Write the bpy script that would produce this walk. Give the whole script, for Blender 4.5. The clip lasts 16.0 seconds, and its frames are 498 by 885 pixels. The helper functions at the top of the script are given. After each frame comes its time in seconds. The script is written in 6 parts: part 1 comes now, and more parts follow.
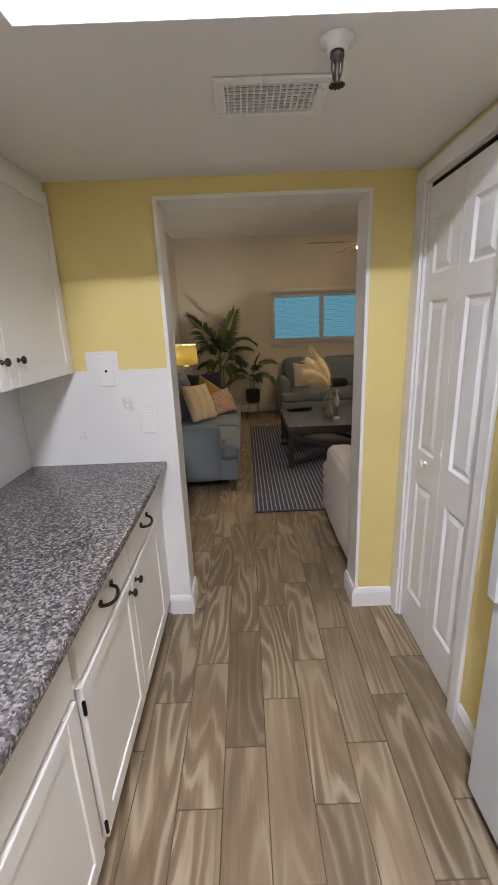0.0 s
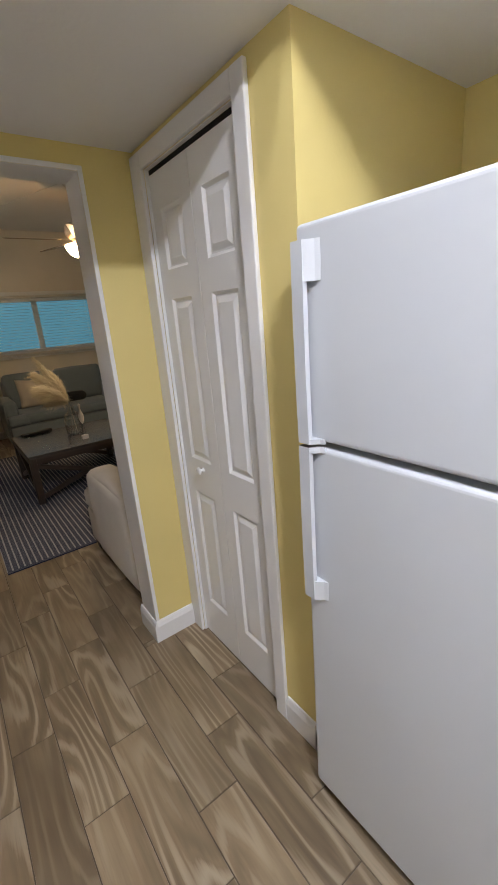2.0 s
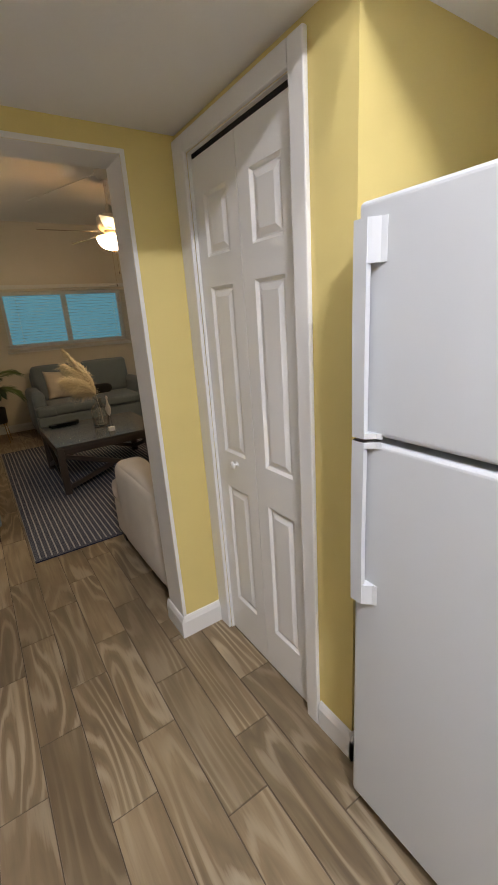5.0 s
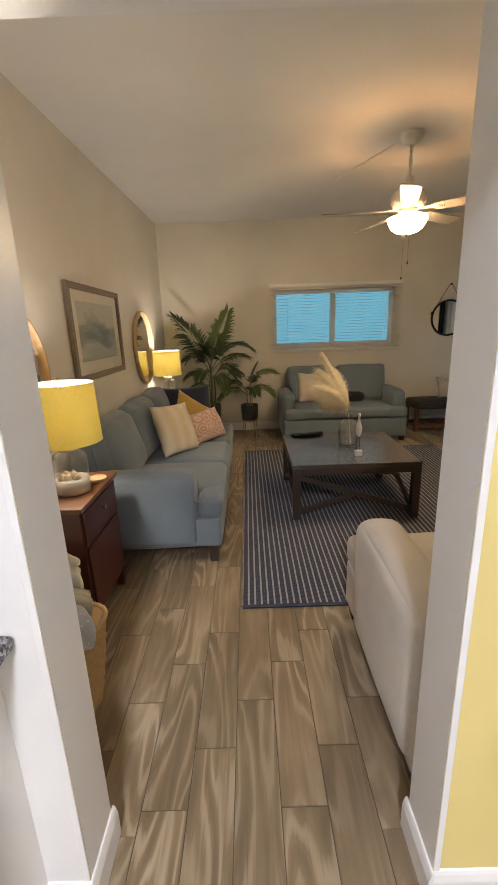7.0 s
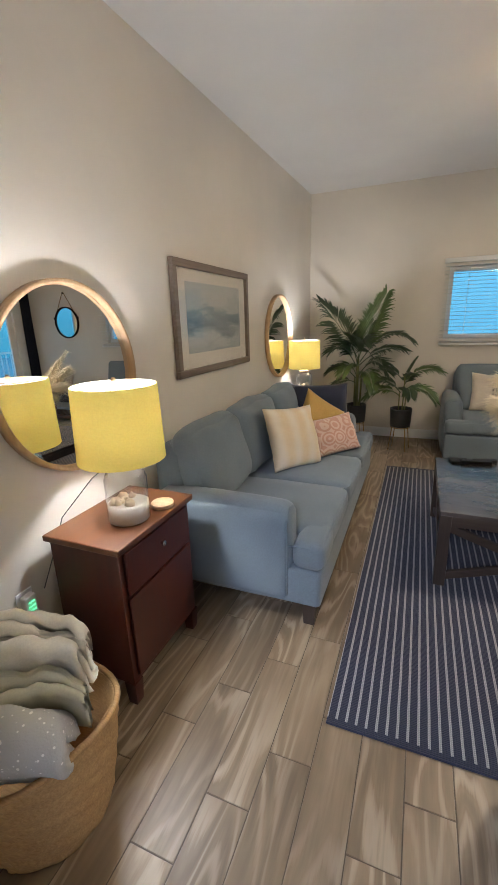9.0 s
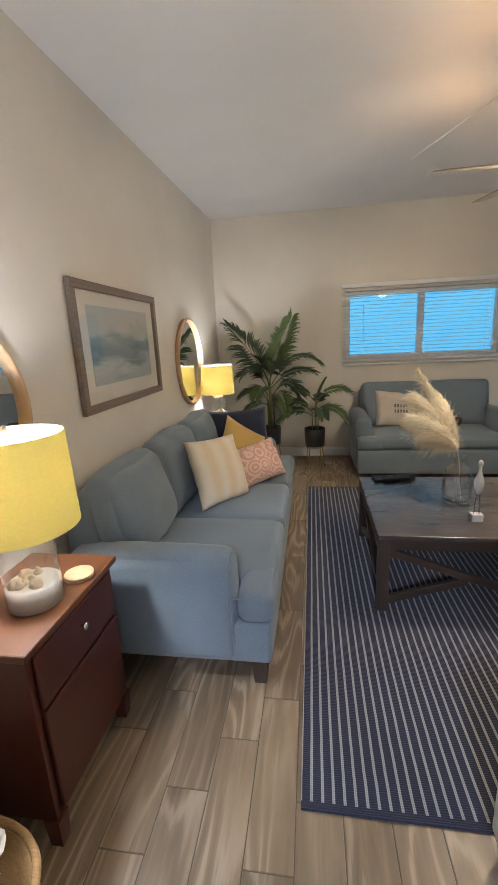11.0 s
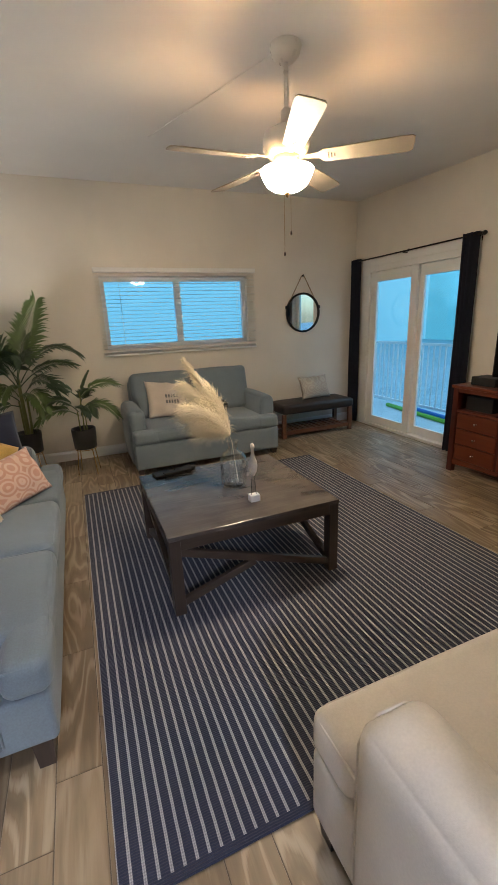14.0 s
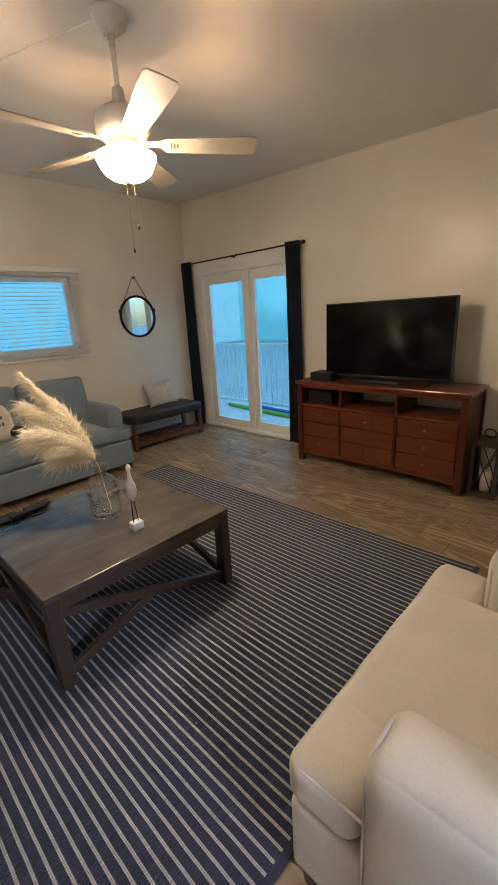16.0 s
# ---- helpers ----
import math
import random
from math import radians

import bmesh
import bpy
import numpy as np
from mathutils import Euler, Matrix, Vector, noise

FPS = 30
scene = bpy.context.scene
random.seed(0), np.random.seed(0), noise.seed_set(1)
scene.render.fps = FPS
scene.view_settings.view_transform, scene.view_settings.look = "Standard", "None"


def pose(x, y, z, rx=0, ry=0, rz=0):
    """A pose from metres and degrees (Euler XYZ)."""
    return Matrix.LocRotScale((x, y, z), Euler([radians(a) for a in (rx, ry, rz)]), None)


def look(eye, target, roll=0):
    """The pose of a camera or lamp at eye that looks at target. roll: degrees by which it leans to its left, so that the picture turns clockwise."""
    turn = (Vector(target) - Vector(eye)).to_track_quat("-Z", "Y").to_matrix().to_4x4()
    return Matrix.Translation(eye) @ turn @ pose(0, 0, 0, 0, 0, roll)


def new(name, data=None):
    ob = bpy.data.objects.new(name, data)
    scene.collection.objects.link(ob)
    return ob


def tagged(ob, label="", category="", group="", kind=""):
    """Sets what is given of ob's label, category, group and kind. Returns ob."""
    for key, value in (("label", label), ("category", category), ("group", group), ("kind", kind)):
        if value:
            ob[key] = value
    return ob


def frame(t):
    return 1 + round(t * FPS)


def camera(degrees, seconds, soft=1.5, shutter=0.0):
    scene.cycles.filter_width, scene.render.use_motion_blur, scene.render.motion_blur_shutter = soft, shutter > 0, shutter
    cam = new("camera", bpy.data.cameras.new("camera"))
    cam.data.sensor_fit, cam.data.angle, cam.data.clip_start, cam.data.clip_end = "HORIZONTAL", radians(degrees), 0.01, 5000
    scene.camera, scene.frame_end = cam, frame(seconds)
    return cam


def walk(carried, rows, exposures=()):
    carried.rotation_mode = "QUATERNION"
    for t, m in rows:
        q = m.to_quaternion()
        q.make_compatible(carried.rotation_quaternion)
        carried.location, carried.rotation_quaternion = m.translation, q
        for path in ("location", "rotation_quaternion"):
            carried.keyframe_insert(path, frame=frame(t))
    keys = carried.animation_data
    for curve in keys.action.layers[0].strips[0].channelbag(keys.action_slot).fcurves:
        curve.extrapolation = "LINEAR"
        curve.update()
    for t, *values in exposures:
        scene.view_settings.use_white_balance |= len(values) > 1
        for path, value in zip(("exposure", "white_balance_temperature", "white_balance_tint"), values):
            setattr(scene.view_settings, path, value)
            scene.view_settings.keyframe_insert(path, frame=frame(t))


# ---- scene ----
cam = camera(62.4, 16.0)
PATH = [
    (0, (0.623, -1.097, 1.515), (0.627, 0.826, 0.967), -2.3),
    (0.5, (0.612, -1.027, 1.503), (0.749, 0.889, 0.945), -2.5),
    (1, (0.636, -0.872, 1.498), (0.993, 1.021, 0.959), -3.8),
    (1.5, (0.659, -0.791, 1.512), (1.386, 0.989, 0.961), -4.3),
    (2, (0.624, -0.821, 1.503), (1.736, 0.733, 0.913), -4.7),
    (2.5, (0.59, -0.866, 1.482), (1.961, 0.443, 0.846), -5.2),
    (3, (0.572, -0.918, 1.467), (2.104, 0.182, 0.799), -5.3),
    (3.5, (0.565, -0.941, 1.46), (2.159, 0.06, 0.783), -5.3),
    (4, (0.564, -0.935, 1.462), (2.134, 0.112, 0.799), -5.1),
    (4.5, (0.565, -0.874, 1.469), (1.969, 0.402, 0.835), -4.6),
    (5, (0.593, -0.743, 1.483), (1.628, 0.86, 0.886), -4.0),
    (5.2, (0.602, -0.67, 1.482), (1.455, 1.043, 0.901), -3.5),
    (7.3, (0.795, 0.271, 1.496), (0.634, 2.193, 0.965), -2.4),
    (7.5, (0.837, 0.384, 1.5), (0.557, 2.289, 0.959), -2.6),
    (8, (0.866, 0.592, 1.499), (0.323, 2.43, 0.93), -2.0),
    (8.2, (0.883, 0.656, 1.478), (0.221, 2.451, 0.895), -2.5),
    (10.3, (0.793, 1.016, 1.51), (0.037, 2.797, 1.004), -1.2),
    (10.5, (0.767, 1.032, 1.512), (0.142, 2.867, 1.02), -1.5),
    (11, (0.709, 1.031, 1.506), (0.403, 2.948, 1.023), -2.8),
    (11.5, (0.694, 1.027, 1.504), (0.631, 2.966, 1.017), -2.6),
    (12, (0.692, 1.033, 1.491), (0.816, 2.966, 0.993), -2.5),
    (12.5, (0.709, 1.032, 1.48), (1.021, 2.936, 0.955), -2.2),
    (13, (0.715, 1.048, 1.471), (1.193, 2.911, 0.922), -1.9),
    (13.5, (0.74, 1.116, 1.46), (1.359, 2.931, 0.892), -1.9),
    (14, (0.76, 1.272, 1.478), (1.481, 3.049, 0.91), -2.4),
    (14.5, (0.765, 1.379, 1.483), (1.572, 3.124, 0.932), -2.2),
    (15, (0.747, 1.452, 1.489), (1.774, 3.078, 0.94), -2.8),
    (15.5, (0.697, 1.518, 1.488), (1.932, 2.983, 0.915), -3.5),
    (16, (0.663, 1.55, 1.483), (2.03, 2.886, 0.894), -3.4),
]
EXPOSURES = [(0, -0.40, 7250, 12), (1.0, -0.40, 7250, 12), (2.0, -0.64, 7450, 10), (3.5, -0.90, 7700, 8), (4.5, -0.78, 7850, 9), (5.2, -0.48, 8000, 10),
             (7.3, 0.38, 7150, 11), (8.2, 0.58, 6100, 10), (10.3, 0.64, 5750, 10), (12.0, 0.66, 6000, 10), (16, 0.68, 6180, 11)]
walk(cam, [(t, look(eye, target, roll)) for t, eye, target, roll in PATH], EXPOSURES)

# ---- world, lights, exposure ----
world = bpy.data.worlds.new("sky")
scene.world = world
world.use_nodes = True
_n = world.node_tree.nodes
_sky = _n.new("ShaderNodeTexSky")
_sky.sky_type, _sky.sun_disc = "NISHITA", False
_sky.sun_elevation, _sky.sun_rotation = radians(62), radians(110)
_sky.air_density, _sky.dust_density, _sky.ozone_density = 1.2, 1.5, 3.0
_bg = _n["Background"]
_bg.inputs["Strength"].default_value = 0.15
world.node_tree.links.new(_sky.outputs[0], _bg.inputs["Color"])
scene.view_settings.exposure = 0.0


def lamp(name, kind, where, watts, colour, size=0.05, target=None):
    data = bpy.data.lights.new(name, kind)
    data.energy, data.color = watts, colour
    if kind == "POINT":
        data.shadow_soft_size = size
    elif kind == "AREA":
        data.shape, data.size, data.size_y = "RECTANGLE", size[0], size[1]
    ob = new(name, data)
    ob.matrix_world = look(where, target) if target else Matrix.Translation(where)
    return ob


_sun = lamp("sun", "SUN", (14, 2, 30), 0.6, (0.9, 0.97, 1.0), target=(5, 5, 0))
_sun.data.angle = radians(70)
# ceiling fixtures in the kitchen's light well
lamp("kitchen_lamp", "AREA", (0.62, -1.55, 2.76), 114, (0.785, 0.86, 1.07), (0.34, 0.16), (0.62, -1.55, 0))
lamp("kitchen_lamp", "AREA", (0.90, -0.38, 2.76), 10, (0.785, 0.86, 1.07), (0.10, 0.10), (0.90, -0.38, 0))
# bulbs: ceiling fan, two table lamps, dining sconce
lamp("fan_bulb", "POINT", (1.985, 3.57, 2.190), 15, (1.0, 0.50, 0.17), 0.055)
lamp("table_lamp_bulb", "POINT", (-0.177, 2.08, 1.195), 18, (1.0, 0.95, 0.90), 0.035)
lamp("table_lamp_bulb", "POINT", (-0.255, 5.20, 1.195), 18, (1.0, 0.95, 0.90), 0.035)
lamp("dining_bulb", "POINT", (5.32, -0.86, 2.02), 46, (1.0, 0.55, 0.18), 0.05)


# ---- materials ----
class Mat:
    """A small builder round a Principled node tree."""

    def __init__(self, name, rough=0.5, metal=0.0, **more):
        self.m = bpy.data.materials.new(name)
        self.m.use_nodes = True
        self.t = self.m.node_tree
        self.b = self.t.nodes["Principled BSDF"]
        self.set("Roughness", rough)
        self.set("Metallic", metal)
        for k, v in more.items():
            self.set(k.replace("_", " "), v)

    def set(self, socket, v):
        if isinstance(v, bpy.types.NodeSocket):
            self.t.links.new(v, self.b.inputs[socket])
        else:
            self.b.inputs[socket].default_value = (*v, 1) if isinstance(v, tuple) and len(v) == 3 else v

    def node(self, kind, out=0, props=None, **ins):
        n = self.t.nodes.new("ShaderNode" + kind)
        p = props or {}
        if "operation" in p:
            n.operation = p["operation"]
        if "use_clamp" in p:
            n.use_clamp = p["use_clamp"]
        if "wave_type" in p:
            n.wave_type, n.bands_direction = p["wave_type"], p["bands_direction"]
        for k, v in ins.items():
            sock = n.inputs[int(k[1:])] if k[0] == "i" and k[1:].isdigit() else n.inputs[k.replace("_", " ")]
            if isinstance(v, bpy.types.NodeSocket):
                self.t.links.new(v, sock)
            else:
                sock.default_value = v
        return n.outputs[out]

    def coords(self, scale=(1, 1, 1), vary=False):
        c = self.node("TexCoord", "Object")
        if vary:
            r = self.node("ObjectInfo", "Random")
            i = self.node("NewGeometry", "Random Per Island")
            o = self.math("ADD", self.math("MULTIPLY", r, 37.0), self.math("MULTIPLY", i, 53.0))
            c = self.node("VectorMath", props={"operation": "ADD"}, i0=c, i1=self.node("CombineXYZ", X=o, Y=o, Z=o))
        return self.node("Mapping", i0=c, Scale=scale)

    def math(self, op, a, b=0.0, clamp=False):
        return self.node("Math", props={"operation": op, "use_clamp": clamp}, i0=a, i1=b)

    def noise(self, scale, detail=3, co=None, rough=0.5, out=0):
        return self.node("TexNoise", out, Vector=co or self.coords(), Scale=scale, Detail=detail, Roughness=rough)

    def ramp(self, fac, stops, out=0):
        n = self.t.nodes.new("ShaderNodeValToRGB")
        self.t.links.new(fac, n.inputs[0])
        while len(n.color_ramp.elements) < len(stops):
            n.color_ramp.elements.new(0.5)
        for e, (p, c) in zip(n.color_ramp.elements, stops):
            e.position = p
            e.color = (*c, 1) if isinstance(c, tuple) else (c, c, c, 1)
        return n.outputs[out]

    def mix(self, fac, a, b, mode="MIX"):
        n = self.t.nodes.new("ShaderNodeMixRGB")
        n.blend_type = mode
        for sock, v in zip(n.inputs, (fac, a, b)):
            if isinstance(v, bpy.types.NodeSocket):
                self.t.links.new(v, sock)
            else:
                sock.default_value = (*v, 1) if isinstance(v, tuple) else v
        return n.outputs[0]

    def bump(self, height, strength=0.2, distance=0.01):
        self.set("Normal", self.node("Bump", Height=height, Strength=strength, Distance=distance))


def paint(name, colour, rough=0.6, texture=0.08, vary=0.05, scale=90):
    """Rolled wall paint: fine orange-peel relief and slow unevenness."""
    m = Mat(name, rough)
    dark = tuple(c * (1 - 2 * vary) for c in colour)
    slow = m.noise(1.7, 4)
    m.set("Base Color", m.mix(m.ramp(slow, [(0.3, 0.0), (0.7, 1.0)]), dark, colour))
    m.bump(m.noise(scale, 3), texture, 0.004)
    return m.m


def fabric(name, colour, rough=0.9, thread=420, fleck=0.12, sheen=0.2):
    """Woven cloth: crossing threads, flecks of tone and slow wear."""
    m = Mat(name, rough, Sheen_Weight=sheen)
    co = m.coords()
    tone = m.ramp(m.noise(160, 2, co), [(0.3, 1 - fleck * 2), (0.7, 1 + fleck)])
    slow = m.ramp(m.noise(3.5, 3, co), [(0.3, 0.9), (0.7, 1.05)])
    col = m.mix(1.0, m.mix(1.0, colour, tone, "MULTIPLY"), slow, "MULTIPLY")
    m.set("Base Color", col)
    wx = m.noise(thread, 2, co)
    h = m.math("ADD", wx, m.math("MULTIPLY", m.noise(16, 3, co), 1.6))
    m.bump(h, 0.14, 0.004)
    return m.m


def wood(name, dark, light, rough=0.35, axis="X", scale=1.0, coat=0.0, vary=True):
    """Grained timber running along one axis."""
    m = Mat(name, rough, Coat_Weight=coat)
    s = {"X": (0.9, 24, 24), "Y": (24, 0.9, 24), "Z": (24, 24, 0.9)}[axis]
    co = m.coords(tuple(v * scale for v in s), vary)
    ring = m.math("SINE", m.math("MULTIPLY", m.noise(0.5, 2, co), 9.0))
    fine = m.noise(3.0, 3, co)
    f = m.math("ADD", m.math("MULTIPLY", ring, 0.10), fine)
    m.set("Base Color", m.ramp(f, [(0.12, dark), (0.88, light)]))
    m.set("Roughness", m.ramp(fine, [(0.2, max(0.05, rough - 0.03)), (0.8, rough + 0.04)]))
    return m.m


def plain(name, colour, rough=0.4, metal=0.0, vary=0.06, scale=25, bumpy=0.03, **more):
    """Moulded, cast or painted goods: slight tone and gloss changes."""
    m = Mat(name, rough, metal, **more)
    n = m.noise(scale, 4)
    m.set("Base Color", m.mix(n, tuple(c * (1 - vary) for c in colour), tuple(min(1, c * (1 + vary)) for c in colour)))
    m.set("Roughness", m.ramp(n, [(0.3, max(0.03, rough - 0.05)), (0.75, min(1, rough + 0.08))]))
    if bumpy:
        m.bump(m.noise(scale * 8, 2), bumpy, 0.002)
    return m.m


def glow(name, colour, strength):
    m = Mat(name, 0.4)
    m.set("Base Color", (0.9, 0.88, 0.85))
    m.set("Emission Color", colour)
    m.set("Emission Strength", strength)
    return m.m


def pane_glass(name, tint, face=0.035, edge=0.7, power=4.0):
    """Thin window glass: clear, with a mirror's share that grows at grazing angles."""
    mt = bpy.data.materials.new(name)
    mt.use_nodes = True
    t = mt.node_tree
    t.nodes.clear()
    out, mix = t.nodes.new("ShaderNodeOutputMaterial"), t.nodes.new("ShaderNodeMixShader")
    tr, gl, lw = t.nodes.new("ShaderNodeBsdfTransparent"), t.nodes.new("ShaderNodeBsdfGlossy"), t.nodes.new("ShaderNodeLayerWeight")
    fr, ad = t.nodes.new("ShaderNodeMath"), t.nodes.new("ShaderNodeMath")
    fr.operation, ad.operation = "POWER", "MULTIPLY_ADD"
    fr.inputs[1].default_value, ad.inputs[1].default_value, ad.inputs[2].default_value = power, edge, face
    t.links.new(lw.outputs["Facing"], fr.inputs[0])
    t.links.new(fr.outputs[0], ad.inputs[0])
    tr.inputs[0].default_value = (*tint, 1)
    gl.inputs["Roughness"].default_value = 0.02
    t.links.new(ad.outputs[0], mix.inputs[0])
    t.links.new(tr.outputs[0], mix.inputs[1])
    t.links.new(gl.outputs[0], mix.inputs[2])
    t.links.new(mix.outputs[0], out.inputs[0])
    return mt


def shade_cloth(name, colour, share=0.5):
    """Lampshade linen that lets the bulb's light through."""
    mt = bpy.data.materials.new(name)
    mt.use_nodes = True
    t = mt.node_tree
    t.nodes.clear()
    out, mix = t.nodes.new("ShaderNodeOutputMaterial"), t.nodes.new("ShaderNodeMixShader")
    d, tl = t.nodes.new("ShaderNodeBsdfDiffuse"), t.nodes.new("ShaderNodeBsdfTranslucent")
    co, w = t.nodes.new("ShaderNodeTexCoord"), t.nodes.new("ShaderNodeTexNoise")
    w.inputs["Scale"].default_value, w.inputs["Detail"].default_value = 120, 3
    r = t.nodes.new("ShaderNodeValToRGB")
    r.color_ramp.elements[0].color = (*(c * 0.86 for c in colour), 1)
    r.color_ramp.elements[1].color = (*colour, 1)
    t.links.new(co.outputs["Object"], w.inputs["Vector"])
    t.links.new(w.outputs[0], r.inputs[0])
    t.links.new(r.outputs[0], d.inputs[0])
    t.links.new(r.outputs[0], tl.inputs[0])
    mix.inputs[0].default_value = share
    t.links.new(d.outputs[0], mix.inputs[1])
    t.links.new(tl.outputs[0], mix.inputs[2])
    t.links.new(mix.outputs[0], out.inputs[0])
    return mt


def tile_material():
    """Wood-look porcelain: cathedral grain in wide soft bands, cloudy dark patches, pale streaks and fine pores."""
    m = Mat("wood_look_tile", 0.34)
    co = m.coords((5.2, 0.75, 1.0), True)
    n = m.noise(1.0, 1.8, co, 0.42)
    fine = m.noise(1.0, 5, m.coords((60, 3.2, 5), True), 0.62)
    cloud = m.noise(1.0, 3, m.coords((5.0, 1.6, 2), True), 0.55)
    ring = m.math("ADD", m.math("MULTIPLY", m.math("SINE", m.math("ADD", m.math("MULTIPLY", n, 84.0), m.math("MULTIPLY", fine, 3.4))), 0.5), 0.5)
    base = m.ramp(cloud, [(0.25, (0.146, 0.101, 0.060)), (0.50, (0.222, 0.161, 0.098)), (0.75, (0.315, 0.240, 0.152))])
    show = m.ramp(m.noise(1.0, 2, m.coords((2.6, 1.1, 1), True)), [(0.34, 0.10), (0.60, 1.0)])
    pale = m.math("MULTIPLY", m.ramp(ring, [(0.58, 0.0), (0.84, 0.6), (1.0, 1.0)]), m.math("MULTIPLY", show, m.ramp(fine, [(0.28, 0.35), (0.62, 1.0)])))
    col = m.mix(m.math("MULTIPLY", pale, 0.64), base, (0.56, 0.470, 0.345))
    deep = m.math("MULTIPLY", m.ramp(ring, [(0.0, 1.0), (0.30, 0.0)]), m.math("MULTIPLY", show, 0.34))
    col = m.mix(deep, col, (0.108, 0.076, 0.045))
    col = m.mix(m.math("MULTIPLY", m.ramp(fine, [(0.42, 0.0), (0.78, 1.0)]), 0.42), col, (0.105, 0.074, 0.046))
    tone = m.math("ADD", m.node("ObjectInfo", "Random"), m.node("NewGeometry", "Random Per Island"))
    tone = m.ramp(m.math("FRACT", tone), [(0.0, 0.84), (0.5, 1.0), (1.0, 1.14)])
    m.set("Base Color", m.mix(1.0, col, tone, "MULTIPLY"))
    m.set("Roughness", m.ramp(fine, [(0.3, 0.34), (0.7, 0.47)]))
    m.bump(m.math("ADD", m.math("MULTIPLY", ring, 0.3), fine), 0.10, 0.002)
    return m.m


def granite_material():
    m = Mat("granite", 0.13)
    co = m.coords()
    warp = m.node("VectorMath", props={"operation": "ADD"}, i0=co, i1=m.node("VectorMath", props={"operation": "MULTIPLY"}, i0=m.noise(160, 2, co, out=1), i1=(0.008, 0.008, 0.008)))
    a = m.node("TexVoronoi", "Color", Vector=warp, Scale=165.0)
    g = m.node("SeparateColor", 0, i0=a)
    b = m.noise(70, 5, co, 0.75)
    f = m.math("ADD", m.math("MULTIPLY", g, 0.55), m.math("MULTIPLY", b, 0.55))
    c = m.ramp(f, [(0.22, (0.022, 0.019, 0.020)), (0.44, (0.075, 0.068, 0.070)), (0.62, (0.150, 0.136, 0.136)), (0.84, (0.34, 0.315, 0.31))])
    rust = m.math("MULTIPLY", m.ramp(m.noise(38, 4, co, 0.7), [(0.55, 0.0), (0.72, 1.0)]), 0.35)
    m.set("Base Color", m.mix(rust, c, (0.14, 0.10, 0.085)))
    return m.m


def mottled_wood():
    """A stained table top of boards along x, cloudy and rubbed."""
    m = Mat("mottled_grey_wood", 0.3, Coat_Weight=0.15)
    co = m.coords()
    cloud = m.noise(1.0, 3, m.node("Mapping", i0=co, Scale=(5, 9, 5)), 0.5)
    grain = m.noise(1.0, 4, m.node("Mapping", i0=co, Scale=(5, 70, 30)), 0.6)
    f = m.math("ADD", m.math("MULTIPLY", cloud, 0.6), m.math("MULTIPLY", grain, 0.4))
    m.set("Base Color", m.ramp(f, [(0.25, (0.052, 0.043, 0.039)), (0.50, (0.078, 0.066, 0.060)), (0.75, (0.118, 0.102, 0.093))]))
    m.set("Roughness", m.ramp(cloud, [(0.2, 0.21), (0.8, 0.26)]))
    m.bump(grain, 0.08, 0.002)
    return m.m


def rug_material():
    m = Mat("striped_rug", 0.95, Sheen_Weight=0.15)
    co = m.coords()
    sep = m.t.nodes.new("ShaderNodeSeparateXYZ")
    m.t.links.new(co, sep.inputs[0])
    x, y = sep.outputs[0], sep.outputs[1]
    wob = m.math("MULTIPLY", m.noise(9, 2, co), 0.003)
    ph = m.math("FRACT", m.math("DIVIDE", m.math("ADD", x, wob), 0.0365))
    line = m.ramp(m.math("ABSOLUTE", m.math("SUBTRACT", ph, 0.5)), [(0.105, 1.0), (0.155, 0.0)])
    line = m.math("MULTIPLY", line, m.ramp(m.math("ABSOLUTE", m.math("SUBTRACT", ph, 0.5)), [(0.0, 0.55), (0.035, 1.0)]))
    edge = m.math("LESS_THAN", m.math("ABSOLUTE", y), 1.492)
    weave = m.node("TexWave", 1, props={"wave_type": "BANDS", "bands_direction": "Y"}, Vector=co, Scale=42.0, Distortion=1.5)
    line = m.math("MULTIPLY", m.math("MULTIPLY", line, edge), m.ramp(weave, [(0.1, 0.75), (0.6, 1.0)]))
    navy = m.mix(m.noise(120, 2, co), (0.012, 0.015, 0.036), (0.025, 0.029, 0.060))
    m.set("Base Color", m.mix(line, navy, (0.40, 0.385, 0.38)))
    m.bump(m.math("ADD", weave, m.noise(200, 2, co)), 0.5, 0.004)
    return m.m


YELLOW = paint("yellow_paint", (0.76, 0.625, 0.255), 0.55, 0.10)
WHITE_WALL = paint("white_wall_paint", (0.80, 0.80, 0.80), 0.5)
GREIGE = paint("greige_paint", (0.73, 0.68, 0.605), 0.34, 0.07)
CEILING = paint("ceiling_paint", (0.78, 0.77, 0.755), 0.55, 0.14, 0.03, 60)
PATCH = paint("cream_filler", (0.76, 0.73, 0.68), 0.8, 0.3, 0.06, 70)
TRIM = paint("white_trim_paint", (0.80, 0.80, 0.80), 0.32, 0.03, 0.02, 40)
DINING = paint("cream_paint", (0.70, 0.56, 0.34), 0.6)
CABINET = paint("cabinet_paint", (0.80, 0.78, 0.745), 0.34, 0.03, 0.02, 30)
TILE = tile_material()
GROUT = plain("grout", (0.11, 0.084, 0.058), 0.9, scale=60)
GRANITE = granite_material()
ENAMEL = plain("white_enamel", (0.59, 0.622, 0.662), 0.33, vary=0.008, scale=3, bumpy=0.05)
ENAMEL_SIDE = plain("textured_enamel", (0.62, 0.63, 0.65), 0.18, vary=0.03, scale=20, bumpy=0.35)
